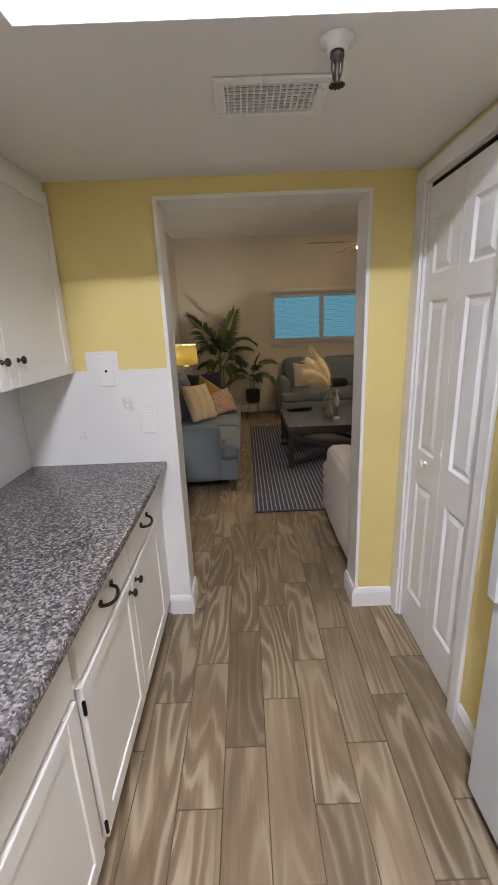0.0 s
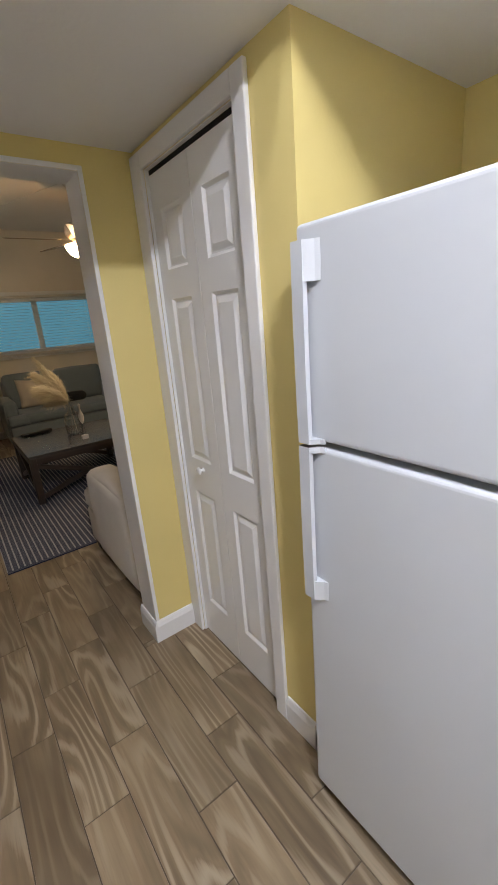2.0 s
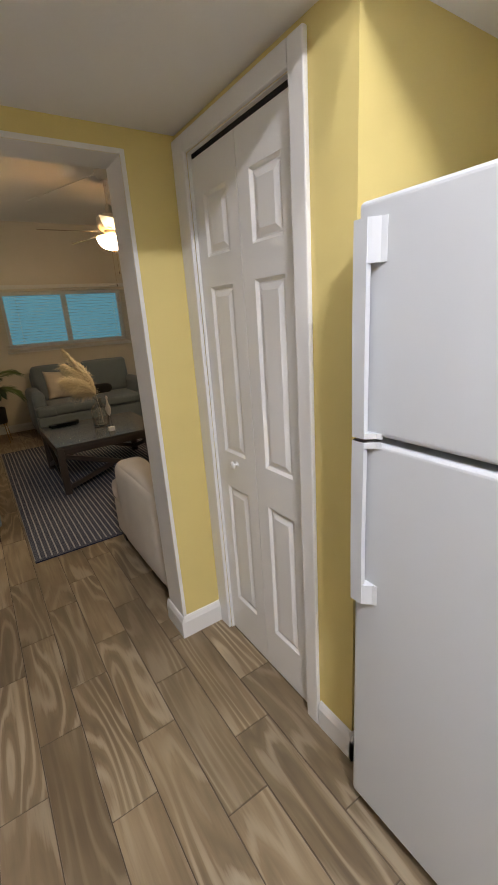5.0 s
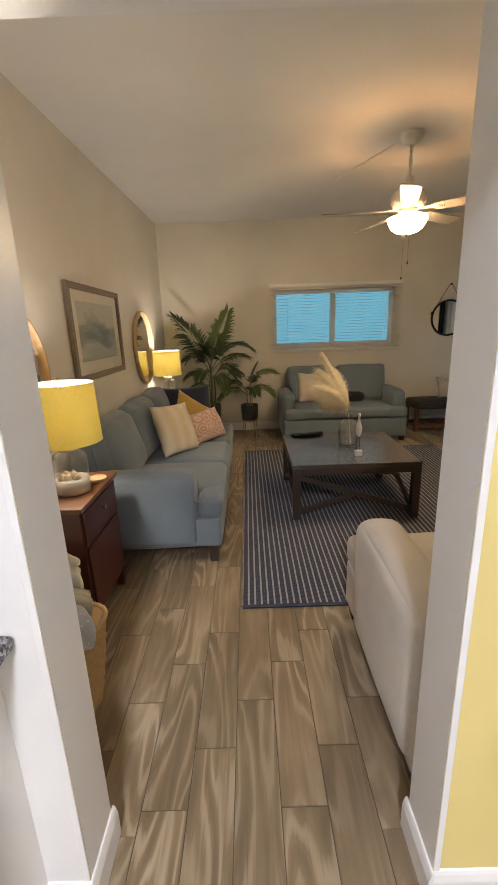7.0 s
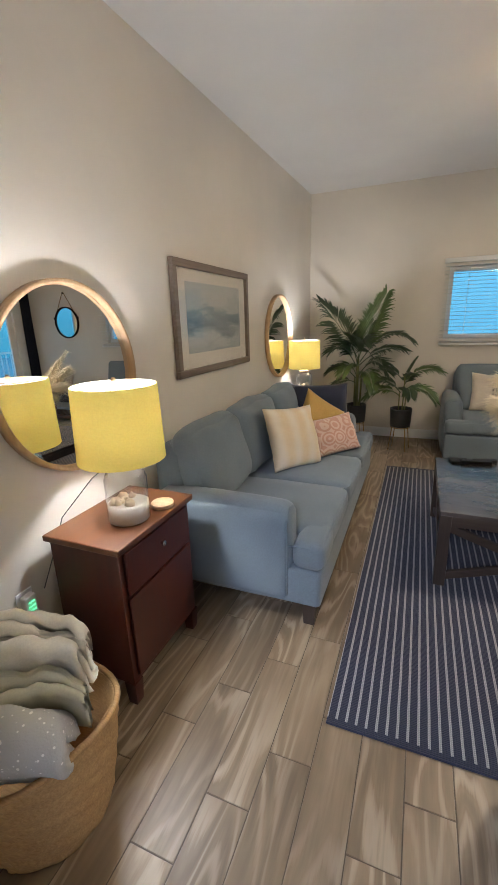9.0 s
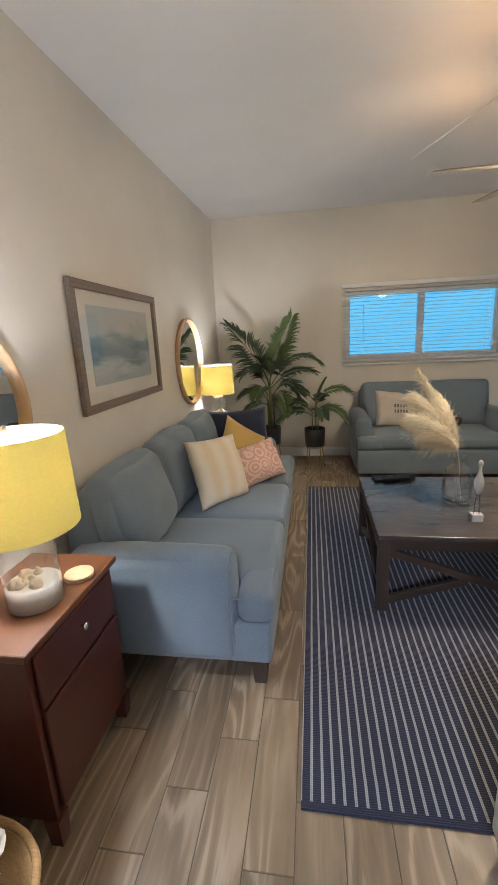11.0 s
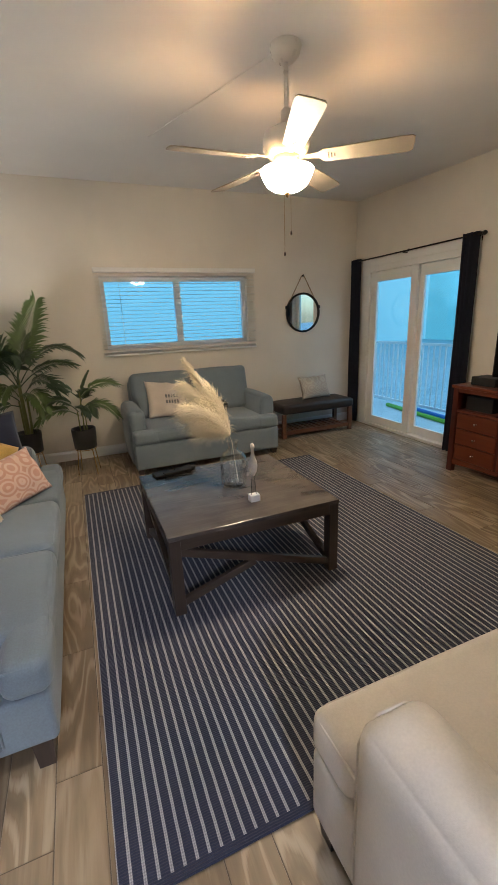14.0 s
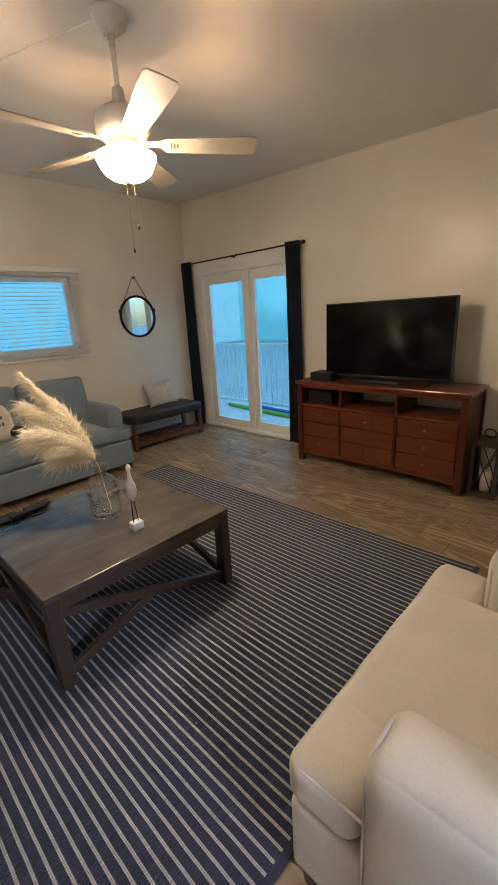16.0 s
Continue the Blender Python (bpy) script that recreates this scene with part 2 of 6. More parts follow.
GASKET = plain("grey_gasket", (0.10, 0.105, 0.11), 0.6)
CHROME = plain("chrome", (0.75, 0.75, 0.76), 0.12, 1.0)
DARK_EMBLEM = plain("dark_emblem", (0.12, 0.12, 0.125), 0.25, 0.6)
BRONZE = plain("oil_rubbed_bronze", (0.045, 0.036, 0.030), 0.35, 0.8)
BRASS_DARK = plain("aged_brass", (0.05, 0.042, 0.032), 0.55, 0.5)
SLOT = plain("dark_gap", (0.012, 0.011, 0.010), 0.9)
PLASTIC = plain("white_plastic", (0.78, 0.78, 0.78), 0.3, vary=0.02)
GREYBLUE = fabric("grey_blue_linen", (0.172, 0.214, 0.254), fleck=0.05)
CREAM_CLOTH = fabric("cream_canvas", (0.62, 0.575, 0.515), fleck=0.025)
NAVY_CLOTH = fabric("navy_cloth", (0.012, 0.018, 0.045))
MUSTARD = fabric("mustard_cloth", (0.56, 0.36, 0.10))
BLACK_CLOTH = fabric("black_cloth", (0.012, 0.012, 0.015))
PILLOW_WHITE = fabric("off_white_cloth", (0.66, 0.58, 0.50), fleck=0.06)
CURTAIN = fabric("navy_curtain_cloth", (0.004, 0.006, 0.020), sheen=0.02)
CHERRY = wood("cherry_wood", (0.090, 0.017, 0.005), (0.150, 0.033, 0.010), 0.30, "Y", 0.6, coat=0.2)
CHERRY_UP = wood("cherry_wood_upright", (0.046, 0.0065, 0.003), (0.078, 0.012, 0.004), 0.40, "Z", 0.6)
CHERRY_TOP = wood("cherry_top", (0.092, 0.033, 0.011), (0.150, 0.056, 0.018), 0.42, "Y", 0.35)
GREYWOOD = mottled_wood()
DARKWOOD = wood("dark_stained_wood", (0.034, 0.023, 0.018), (0.066, 0.045, 0.034), 0.4, "Z")
DARKWOOD_X = wood("dark_stained_rail", (0.034, 0.023, 0.018), (0.066, 0.045, 0.034), 0.4, "X")
BENCHWOOD = wood("bench_wood", (0.06, 0.022, 0.012), (0.17, 0.07, 0.035), 0.35, "X")
OAK = wood("light_oak", (0.42, 0.27, 0.14), (0.62, 0.43, 0.25), 0.42, "Z", 0.7)
PICTURE_WOOD = wood("weathered_frame_wood", (0.14, 0.105, 0.08), (0.27, 0.215, 0.17), 0.5, "Y")
LEATHER = plain("dark_leather", (0.022, 0.014, 0.012), 0.5, vary=0.3, scale=14, bumpy=0.3)
MIRROR = Mat("mirror_silver", 0.0, 1.0, Base_Color=(0.88, 0.89, 0.89)).m
GLASS = pane_glass("clear_glass", (0.97, 0.98, 0.98), 0.11, 0.85, 2.4)
JUG_GLASS = pane_glass("pale_clear_glass", (0.985, 0.995, 0.995), 0.09, 0.9, 2.4)
PANE = pane_glass("window_glass", (0.80, 0.95, 1.0))
PICTURE_GLASS = pane_glass("picture_glass", (1, 1, 1), 0.03, 0.3)
VINYL = plain("white_vinyl", (0.78, 0.78, 0.77), 0.35, vary=0.02)
SLAT = shade_cloth("blind_slat", (0.86, 0.86, 0.84), 0.5)
SHADE = shade_cloth("yellow_linen_shade", (0.62, 0.50, 0.14), 0.38)
SHADE_IN = shade_cloth("white_shade_lining", (0.82, 0.80, 0.74), 0.30)
SAND = plain("white_sand", (0.78, 0.74, 0.67), 0.95, vary=0.15, scale=200, bumpy=0.5)
SHELL = plain("sea_shell", (0.72, 0.58, 0.42), 0.5, vary=0.25, scale=40)
BLACK_POT = plain("black_ceramic", (0.020, 0.020, 0.022), 0.45, vary=0.15)
SOIL = plain("potting_soil", (0.03, 0.021, 0.014), 1.0, vary=0.4, scale=120, bumpy=0.8)
BRASS = plain("brass", (0.42, 0.27, 0.12), 0.3, 1.0)
STEM = plain("palm_stem", (0.16, 0.17, 0.05), 0.5, vary=0.3)
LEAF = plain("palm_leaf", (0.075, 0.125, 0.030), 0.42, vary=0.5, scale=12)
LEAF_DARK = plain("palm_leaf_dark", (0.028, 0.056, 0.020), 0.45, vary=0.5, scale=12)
PAMPAS = plain("pampas_plume", (0.90, 0.82, 0.66), 0.9, vary=0.08)
TV_BLACK = plain("screen_black", (0.003, 0.003, 0.0035), 0.10, vary=0.1, bumpy=0, IOR=1.3)
TV_CASE = plain("black_plastic", (0.007, 0.007, 0.008), 0.5)
FAN_WHITE = plain("white_fan_enamel", (0.66, 0.64, 0.60), 0.3)
BLADE_WOOD = plain("cream_fan_blade", (0.33, 0.275, 0.205), 0.5)
BOWL = glow("frosted_light_bowl", (1.0, 0.78, 0.51), 104.0)
BOWL_IN = plain("frosted_glass_inside", (0.80, 0.78, 0.74), 0.5)
WICKER = wood("woven_wicker", (0.36, 0.21, 0.085), (0.64, 0.43, 0.20), 0.75, "X", 3.0)
SEAGREEN = fabric("sage_throw", (0.56, 0.545, 0.41), fleck=0.03)
IVORY = fabric("ivory_throw", (0.82, 0.78, 0.67), fleck=0.03)
PAPER = plain("paper_mount", (0.66, 0.62, 0.55), 0.9)
METAL_BLACK = plain("black_iron", (0.015, 0.014, 0.014), 0.45, 0.6)
ROPE = plain("jute_rope", (0.32, 0.23, 0.14), 0.95, vary=0.3, scale=150)
# the concrete's blue tint is dusk light put into its base colour
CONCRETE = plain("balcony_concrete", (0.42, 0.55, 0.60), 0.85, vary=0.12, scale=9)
RAIL_PAINT = plain("white_rail_paint", (0.72, 0.74, 0.74), 0.4)
GREEN_FOAM = plain("green_foam", (0.16, 0.42, 0.06), 0.8)
BLUE_FOAM = plain("blue_foam", (0.02, 0.16, 0.50), 0.8)
# pale blue dusk haze put into the ground's base colour
GROUND_HAZE = plain("pale_dusk_ground", (0.30, 0.46, 0.52), 1.0, vary=0.4, scale=3)
BARK = plain("bark", (0.09, 0.07, 0.05), 0.9, vary=0.4, scale=30, bumpy=0.6)
FOLIAGE = plain("foliage", (0.035, 0.07, 0.03), 0.6, vary=0.5, scale=5)
RUG = rug_material()


# ---- mesh helpers ----
def thing(name, where=(0, 0, 0), label="", category="", group="", turn=0, kind=""):
    ob = new(name)
    ob.empty_display_size = 0.05
    ob.matrix_basis = pose(*where, 0, 0, turn)
    return tagged(ob, label, category, group, kind)


def part(name, bm, material, parent=None, label="", smooth=False):
    me = bpy.data.meshes.new(name)
    bmesh.ops.recalc_face_normals(bm, faces=bm.faces)
    if smooth:
        for f in bm.faces:
            f.smooth = True
    bm.to_mesh(me)
    bm.free()
    for m in material if isinstance(material, (list, tuple)) else (material,):
        me.materials.append(m)
    ob = new(name, me)
    if parent:
        ob.parent = parent
    if label:
        ob["label"] = label
    return ob


def structure(name, bm, material, label, category, smooth=False):
    return tagged(part(name, bm, material, None, "", smooth), label, category, "", "structure")


def B():
    return bmesh.new()


def box(bm, x0, x1, y0, y1, z0, z1, bevel=0.0, seg=2):
    got = bmesh.ops.create_cube(bm, size=1.0)["verts"]
    for v in got:
        v.co = Vector((x0 + (v.co.x + 0.5) * (x1 - x0), y0 + (v.co.y + 0.5) * (y1 - y0), z0 + (v.co.z + 0.5) * (z1 - z0)))
    if bevel:
        edges = list({e for v in got for e in v.link_edges})
        bmesh.ops.bevel(bm, geom=edges, offset=bevel, segments=seg, profile=0.5, affect="EDGES")
    return bm


def bar(bm, a, b, w, h, bevel=0.0):
    """A square bar from a to b, w across and h high."""
    a, b = Vector(a), Vector(b)
    n = len(bm.verts)
    d = b - a
    box(bm, -w / 2, w / 2, -h / 2, h / 2, 0, d.length, bevel, 1)
    bm.verts.ensure_lookup_table()
    up = Vector((0, 0, 1)) if abs(d.normalized().z) < 0.99 else Vector((0, 1, 0))
    x = d.cross(up).normalized()
    y = d.normalized().cross(x)
    m = Matrix((x, y, d.normalized())).transposed()
    for v in bm.verts[n:]:
        v.co = a + m @ v.co
    return bm


def tube(bm, pts, r, seg=8, r1=None, caps=True):
    """A round tube through points, tapering from r to r1."""
    pts = [Vector(p) for p in pts]
    r1 = r if r1 is None else r1
    rings, side = [], None
    for i, p in enumerate(pts):
        d = (pts[min(i + 1, len(pts) - 1)] - pts[max(i - 1, 0)]).normalized()
        if side is None:
            side = d.cross(Vector((0, 0, 1)) if abs(d.z) < 0.9 else Vector((1, 0, 0))).normalized()
        side = (side - d * side.dot(d)).normalized()
        up = d.cross(side)
        rr = r + (r1 - r) * i / max(1, len(pts) - 1)
        rings.append([bm.verts.new(p + rr * (math.cos(a) * side + math.sin(a) * up)) for a in (2 * math.pi * k / seg for k in range(seg))])
    for u, v in zip(rings, rings[1:]):
        for k in range(seg):
            bm.faces.new((u[k], u[(k + 1) % seg], v[(k + 1) % seg], v[k]))
    if caps:
        bm.faces.new(rings[0][::-1])
        bm.faces.new(rings[-1])
    return bm


def lathe(bm, profile, seg=32, at=(0, 0, 0), m=None):
    """Turns (radius, height) pairs round the z axis; a closed end where the radius is 0."""
    rings = []
    for r, z in profile:
        if r <= 1e-6:
            rings.append([bm.verts.new((0, 0, z))])
        else:
            rings.append([bm.verts.new((r * math.cos(2 * math.pi * k / seg), r * math.sin(2 * math.pi * k / seg), z)) for k in range(seg)])
    for u, v in zip(rings, rings[1:]):
        for k in range(seg):
            a, b = (k, (k + 1) % seg)
            if len(u) == 1 and len(v) > 1:
                bm.faces.new((u[0], v[b], v[a]))
            elif len(v) == 1 and len(u) > 1:
                bm.faces.new((u[a], u[b], v[0]))
            elif len(u) > 1:
                bm.faces.new((u[a], u[b], v[b], v[a]))
    m = m or Matrix.Identity(4)
    for ring in rings:
        for v in ring:
            v.co = Vector(at) + (m @ v.co)
    return bm


def soft(bm, x0, x1, y0, y1, z0, z1, r=0.05, puff=(0, 0, 0), wob=0.0, n=7, seed=0):
    """An upholstered block: rounded edges, faces puffed out, slightly uneven."""
    c = Vector(((x0 + x1) / 2, (y0 + y1) / 2, (z0 + z1) / 2))
    h = Vector(((x1 - x0) / 2, (y1 - y0) / 2, (z1 - z0) / 2))
    r = min(r, min(h) * 0.98)

    def steps(half):
        inner = half - r
        edge = [inner + r * math.sin(k * math.pi / 8) for k in range(1, 5)]
        mid = [inner * (-1 + 2 * k / n) for k in range(n + 1)]
        return [-e for e in reversed(edge)] + mid + edge

    s = [steps(h[a]) for a in range(3)]
    cache = {}

    def vert(p):
        key = tuple(round(v, 5) for v in p)
        if key not in cache:
            p = Vector(p)
            q = Vector([max(-(h[a] - r), min(h[a] - r, p[a])) for a in range(3)])
            d = p - q
            o = q + d.normalized() * r if d.length > 1e-6 else p
            for a in range(3):
                b1, b2 = (a + 1) % 3, (a + 2) % 3
                if abs(abs(p[a]) - h[a]) < 1e-5 and puff[a]:
                    u, w = p[b1] / h[b1], p[b2] / h[b2]
                    o[a] += math.copysign(puff[a], p[a]) * max(0, 1 - u * u) ** 0.7 * max(0, 1 - w * w) ** 0.7
            if wob:
                o += noise.noise_vector((o + c) * 5 + Vector((seed, seed * 2, 0))) * wob
            cache[key] = bm.verts.new(c + o)
        return cache[key]

    for a in range(3):
        b1, b2 = (a + 1) % 3, (a + 2) % 3
        for side in (-1, 1):
            for u0, u1 in zip(s[b1], s[b1][1:]):
                for w0, w1 in zip(s[b2], s[b2][1:]):
                    quad = []
                    for u, w in ((u0, w0), (u1, w0), (u1, w1), (u0, w1)):
                        p = [0, 0, 0]
                        p[a], p[b1], p[b2] = side * h[a], u, w
                        quad.append(vert(p))
                    if len(set(quad)) == 4:
                        try:
                            bm.faces.new(quad)
                        except ValueError:
                            pass
    return bm


def pillow_mesh(bm, w, h, d, seed=0, n=18):
    """A throw pillow lying in its own xz plane, d thick, with pinched corners; its bottom edge at z = 0."""
    top, bot = {}, {}
    for i in range(n + 1):
        for j in range(n + 1):
            u, v = -1 + 2 * i / n, -1 + 2 * j / n
            pinch = 1 - 0.07 * ((1 - abs(u) ** 2.2) * abs(v) + (1 - abs(v) ** 2.2) * abs(u))
            t = d / 2 * ((1 - abs(u) ** 2.6) * (1 - abs(v) ** 2.6)) ** 0.55
            k = noise.noise(Vector((u * 2 + seed, v * 2, seed))) * 0.018
            x, z = u * w / 2 * (pinch + 0.02), (v * h / 2) * (pinch + 0.02) + h / 2
            top[i, j] = bm.verts.new((x, -t + k * (1 if t > 0.005 else 0), z))
            bot[i, j] = top[i, j] if i in (0, n) or j in (0, n) else bm.verts.new((x, t + k, z))
    for i in range(n):
        for j in range(n):
            for g in (top, bot):
                q = (g[i, j], g[i + 1, j], g[i + 1, j + 1], g[i, j + 1])
                bm.faces.new(q if g is top else q[::-1])
    return bm


def prism(bm, outline, a, b, axis="y"):
    """A flat outline (in the two other axes) pushed from a to b along one axis."""
    def put(p, t):
        return {"x": (t, p[0], p[1]), "y": (p[0], t, p[1]), "z": (p[0], p[1], t)}[axis]
    lo = [bm.verts.new(put(p, a)) for p in outline]
    hi = [bm.verts.new(put(p, b)) for p in outline]
    bm.faces.new(lo)
    bm.faces.new(hi[::-1])
    for k in range(len(outline)):
        j = (k + 1) % len(outline)
        bm.faces.new((lo[k], hi[k], hi[j], lo[j]))
    return bm


# ---- structure ----
LW, RW, FAR = -0.47, 4.47, 6.284          # living room walls
KB, KT = 0.845, 1.005                     # both faces of the wall between kitchen and living room
OL, OR, OH = 0.278, 1.172, 2.032           # its opening
KL, KR, KC = -0.45, 1.385, 2.115          # kitchen's side walls and ceiling
AY, AX = -0.03, 2.12                      # fridge alcove: side wall and back wall
TX0, TX1, TY0, TY1 = 0.18, 1.32, -2.3, -0.06   # light well


def ceil_z(y):
    return 2.785 + 0.034 * (y - 2.5)


bm = B()
box(bm, -1.0, OL, KB, KT, 0, 3.0)
box(bm, OR, 4.62, KB, KT, 0, 3.0)
box(bm, OL, OR, KB, KT, OH, 3.0)
wall = structure("wall_between", bm, [YELLOW, GREIGE, TRIM], "painted wall with a wide cased opening to the living room", "wall")
for f in wall.data.polygons:
    if f.normal.y > 0.5:
        f.material_index = 1
    elif abs(f.normal.y) < 0.5 and OL - 0.01 < f.center.x < OR + 0.01:
        f.material_index = 2
bm = B()
box(bm, LW - 0.15, LW, KT, FAR + 0.15, 0, 3.1)
structure("wall_west", bm, GREIGE, "smooth greige painted living room wall", "wall")
WX0, WX1, WZ0, WZ1 = 1.12, 2.85, 1.22, 2.00
bm = B()
box(bm, LW - 0.15, WX0, FAR, FAR + 0.15, 0, 3.1)
box(bm, WX1, RW + 0.15, FAR, FAR + 0.15, 0, 3.1)
box(bm, WX0, WX1, FAR, FAR + 0.15, 0, WZ0)
box(bm, WX0, WX1, FAR, FAR + 0.15, WZ1, 3.1)
structure("wall_north", bm, GREIGE, "greige painted wall with a wide window", "wall")
DY0, DY1, DZ = 4.43, 6.02, 2.08
bm = B()
box(bm, RW, RW + 0.15, KT, DY0, 0, 3.1)
box(bm, RW, RW + 0.15, DY1, FAR, 0, 3.1)
box(bm, RW, RW + 0.15, DY0, DY1, DZ, 3.1)
structure("wall_east", bm, GREIGE, "greige painted wall with a sliding glass door", "wall")
bm = B()
prism(bm, [(KT - 0.05, ceil_z(KT)), (FAR + 0.1, ceil_z(FAR + 0.1)), (FAR + 0.1, 3.15), (KT - 0.05, 3.15)], LW - 0.1, RW + 0.1, "x")
structure("ceiling_living_room", bm, CEILING, "white painted plaster ceiling, slightly sloped", "ceiling")
# kitchen
bm = B()
box(bm, KL - 0.15, KL, -3.2, KB, 0, 2.95)
structure("wall_kitchen_west", bm, WHITE_WALL, "white painted kitchen wall behind the worktop", "wall")
CY0, CY1, CZ = 0.180, 0.757, 2.035
bm = B()
box(bm, KR, KR + 0.11, CY1, KB, 0, 2.95)
box(bm, KR, KR + 0.11, AY, CY0, 0, 2.95)
box(bm, KR, KR + 0.11, CY0, CY1, CZ, 2.95)
box(bm, KR + 0.11, AX, AY, AY + 0.11, 0, 2.95)
structure("wall_kitchen_east", bm, YELLOW, "yellow painted wall round the pantry door", "wall")
GY0, GY1, GZ = -1.75, -0.818, 1.985
bm = B()
box(bm, AX, AX + 0.12, GY1, AY + 0.11, 0, 2.95)
box(bm, AX, AX + 0.12, -3.2, GY0, 0, 2.95)
box(bm, AX, AX + 0.12, GY0, GY1, GZ, 2.95)
structure("wall_alcove", bm, YELLOW, "yellow painted wall behind the refrigerator with a doorway", "wall")
bm = B()
box(bm, KL - 0.15, AX + 0.12, -3.35, -3.2, 0, 2.95)
structure("wall_kitchen_south", bm, YELLOW, "plain yellow kitchen wall", "wall")
bm = B()
box(bm, KL, AX, TY1, KB, KC, KC + 0.1)
box(bm, KL, TX0, -3.2, TY1, KC, KC + 0.1)
box(bm, TX1, AX, -3.2, TY1, KC, KC + 0.1)
box(bm, TX0, TX1, -3.2, TY0, KC, KC + 0.1)
box(bm, TX0 - 0.03, TX0, TY0, TY1, KC + 0.1, 2.85)
box(bm, TX1, TX1 + 0.03, TY0, TY1, KC + 0.1, 2.85)
box(bm, TX0 - 0.03, TX1 + 0.03, TY1, TY1 + 0.03, KC + 0.1, 2.85)
box(bm, TX0 - 0.03, TX1 + 0.03, TY0 - 0.03, TY0, KC + 0.1, 2.85)
box(bm, TX0 - 0.03, TX1 + 0.03, TY0 - 0.03, TY1 + 0.03, 2.85, 2.91)
structure("ceiling_kitchen", bm, CEILING, "white plaster ceiling with a recessed light well", "ceiling")
# pantry behind the folding door
bm = B()
box(bm, KR + 0.11, 2.12, AY + 0.11, AY + 0.13, 0, 2.5)
box(bm, 2.10, 2.12, AY + 0.13, KB, 0, 2.5)
box(bm, KR + 0.11, 2.12, AY + 0.13, KB, 2.3, 2.32)
structure("pantry_shell", bm, WHITE_WALL, "plain white pantry walls", "wall")
# dining room
bm = B()
box(bm, 5.6, 5.75, -3.2, 0.80, 0, 2.7)
box(bm, AX + 0.12, 5.6, 0.70, 0.80, 0, 2.7)
box(bm, AX + 0.12, 5.75, -3.35, -3.2, 0, 2.7)
structure("wall_dining_room", bm, DINING, "cream dining room walls in lamplight", "wall")
bm = B()
box(bm, AX + 0.12, 5.75, -3.35, 0.80, 2.6, 2.7)
structure("ceiling_dining_room", bm, CEILING, "white dining room ceiling", "ceiling")
# grout bed under the tiles
bm = B()
box(bm, -1.0, RW + 0.15, KB, FAR + 0.15, -0.12, -0.0025)
box(bm, -1.0, 5.75, -3.4, KB, -0.12, -0.0025)
floor = structure("floor", bm, GROUT, "wood-look plank tile floor in staggered rows", "floor")


def trim_run(name, pieces, label, category="baseboard"):
    """Skirting with a stepped, rounded top; each piece is (x0, y0, x1, y1, nx, ny)."""
    bm = B()
    for x0, y0, x1, y1, nx, ny in pieces:
        prof = [(0, 0), (0.014, 0), (0.014, 0.085), (0.011, 0.095), (0.009, 0.104), (0.005, 0.112), (0, 0.114)]
        a = [bm.verts.new((x0 + nx * d, y0 + ny * d, z)) for d, z in prof]
        b = [bm.verts.new((x1 + nx * d, y1 + ny * d, z)) for d, z in prof]
        for k in range(len(prof)):
            j = (k + 1) % len(prof)
            bm.faces.new((a[k], a[j], b[j], b[k]))
        bm.faces.new(a)
        bm.faces.new(b[::-1])
    return structure(name, bm, TRIM, label, category)


trim_run("baseboard_kitchen", [
    (0.165, KB - 0.003, OL, KB - 0.003, 0, -1), (OR, KB, KR - 0.014, KB, 0, -1),
    (OL, KB - 0.017, OL, KT + 0.014, 1, 0), (OR, KB - 0.014, OR, KT + 0.014, -1, 0),
    (KR, AY - 0.014, KR, CY0 - 0.062, -1, 0), (KR - 0.014, AY, AX, AY, 0, -1), (AX, GY1, AX, AY - 0.014, -1, 0),
    (AX - 0.014, GY1, AX + 0.134, GY1, 0, -1)], "white painted baseboard with a stepped top")
trim_run("baseboard_living_room", [
    (LW, KT, LW, FAR - 0.014, 1, 0), (LW, FAR, RW - 0.014, FAR, 0, -1), (RW, KT, RW, DY0 - 0.08, -1, 0), (RW, DY1 + 0.09, RW, FAR, -1, 0),
    (LW, KT, OL, KT, 0, 1), (OR, KT, RW - 0.014, KT, 0, 1)], "white painted living room baseboard")
bm = B()
w, d = 0.017, 0.006
box(bm, OL - w, OL, KB - d, KB, 0.114, OH + w, 0.002)
box(bm, OR, OR + w, KB - d, KB, 0.114, OH + w, 0.002)
box(bm, OL, OR, KB - d, KB, OH, OH + w, 0.002)
structure("trim_opening", bm, TRIM, "narrow white trim round the opening", "trim")
bm = B()
w = 0.058
box(bm, KR - 0.016, KR, CY1, KB - 0.001, 0, CZ + w, 0.004)
box(bm, KR - 0.016, KR, CY0 - w, CY0, 0, CZ + w, 0.004)
box(bm, KR - 0.016, KR, CY0, CY1, CZ, CZ + w, 0.004)
box(bm, KR, KR + 0.11, CY1 - 0.003, CY1, 0, CZ)
box(bm, KR, KR + 0.11, CY0, CY0 + 0.003, 0, CZ)
box(bm, KR, KR + 0.11, CY0, CY1, CZ - 0.003, CZ)
structure("trim_pantry", bm, TRIM, "white moulded casing round the pantry door", "trim")
bm = B()
w = 0.022
box(bm, AX - 0.008, AX, GY1, GY1 + w, 0.114, GZ + w, 0.002)
box(bm, AX - 0.008, AX, GY0 - w, GY0, 0.114, GZ + w, 0.002)
box(bm, AX - 0.008, AX, GY0, GY1, GZ, GZ + w, 0.002)
structure("trim_dining", bm, TRIM, "narrow white trim round the dining doorway", "trim")
bm = B()
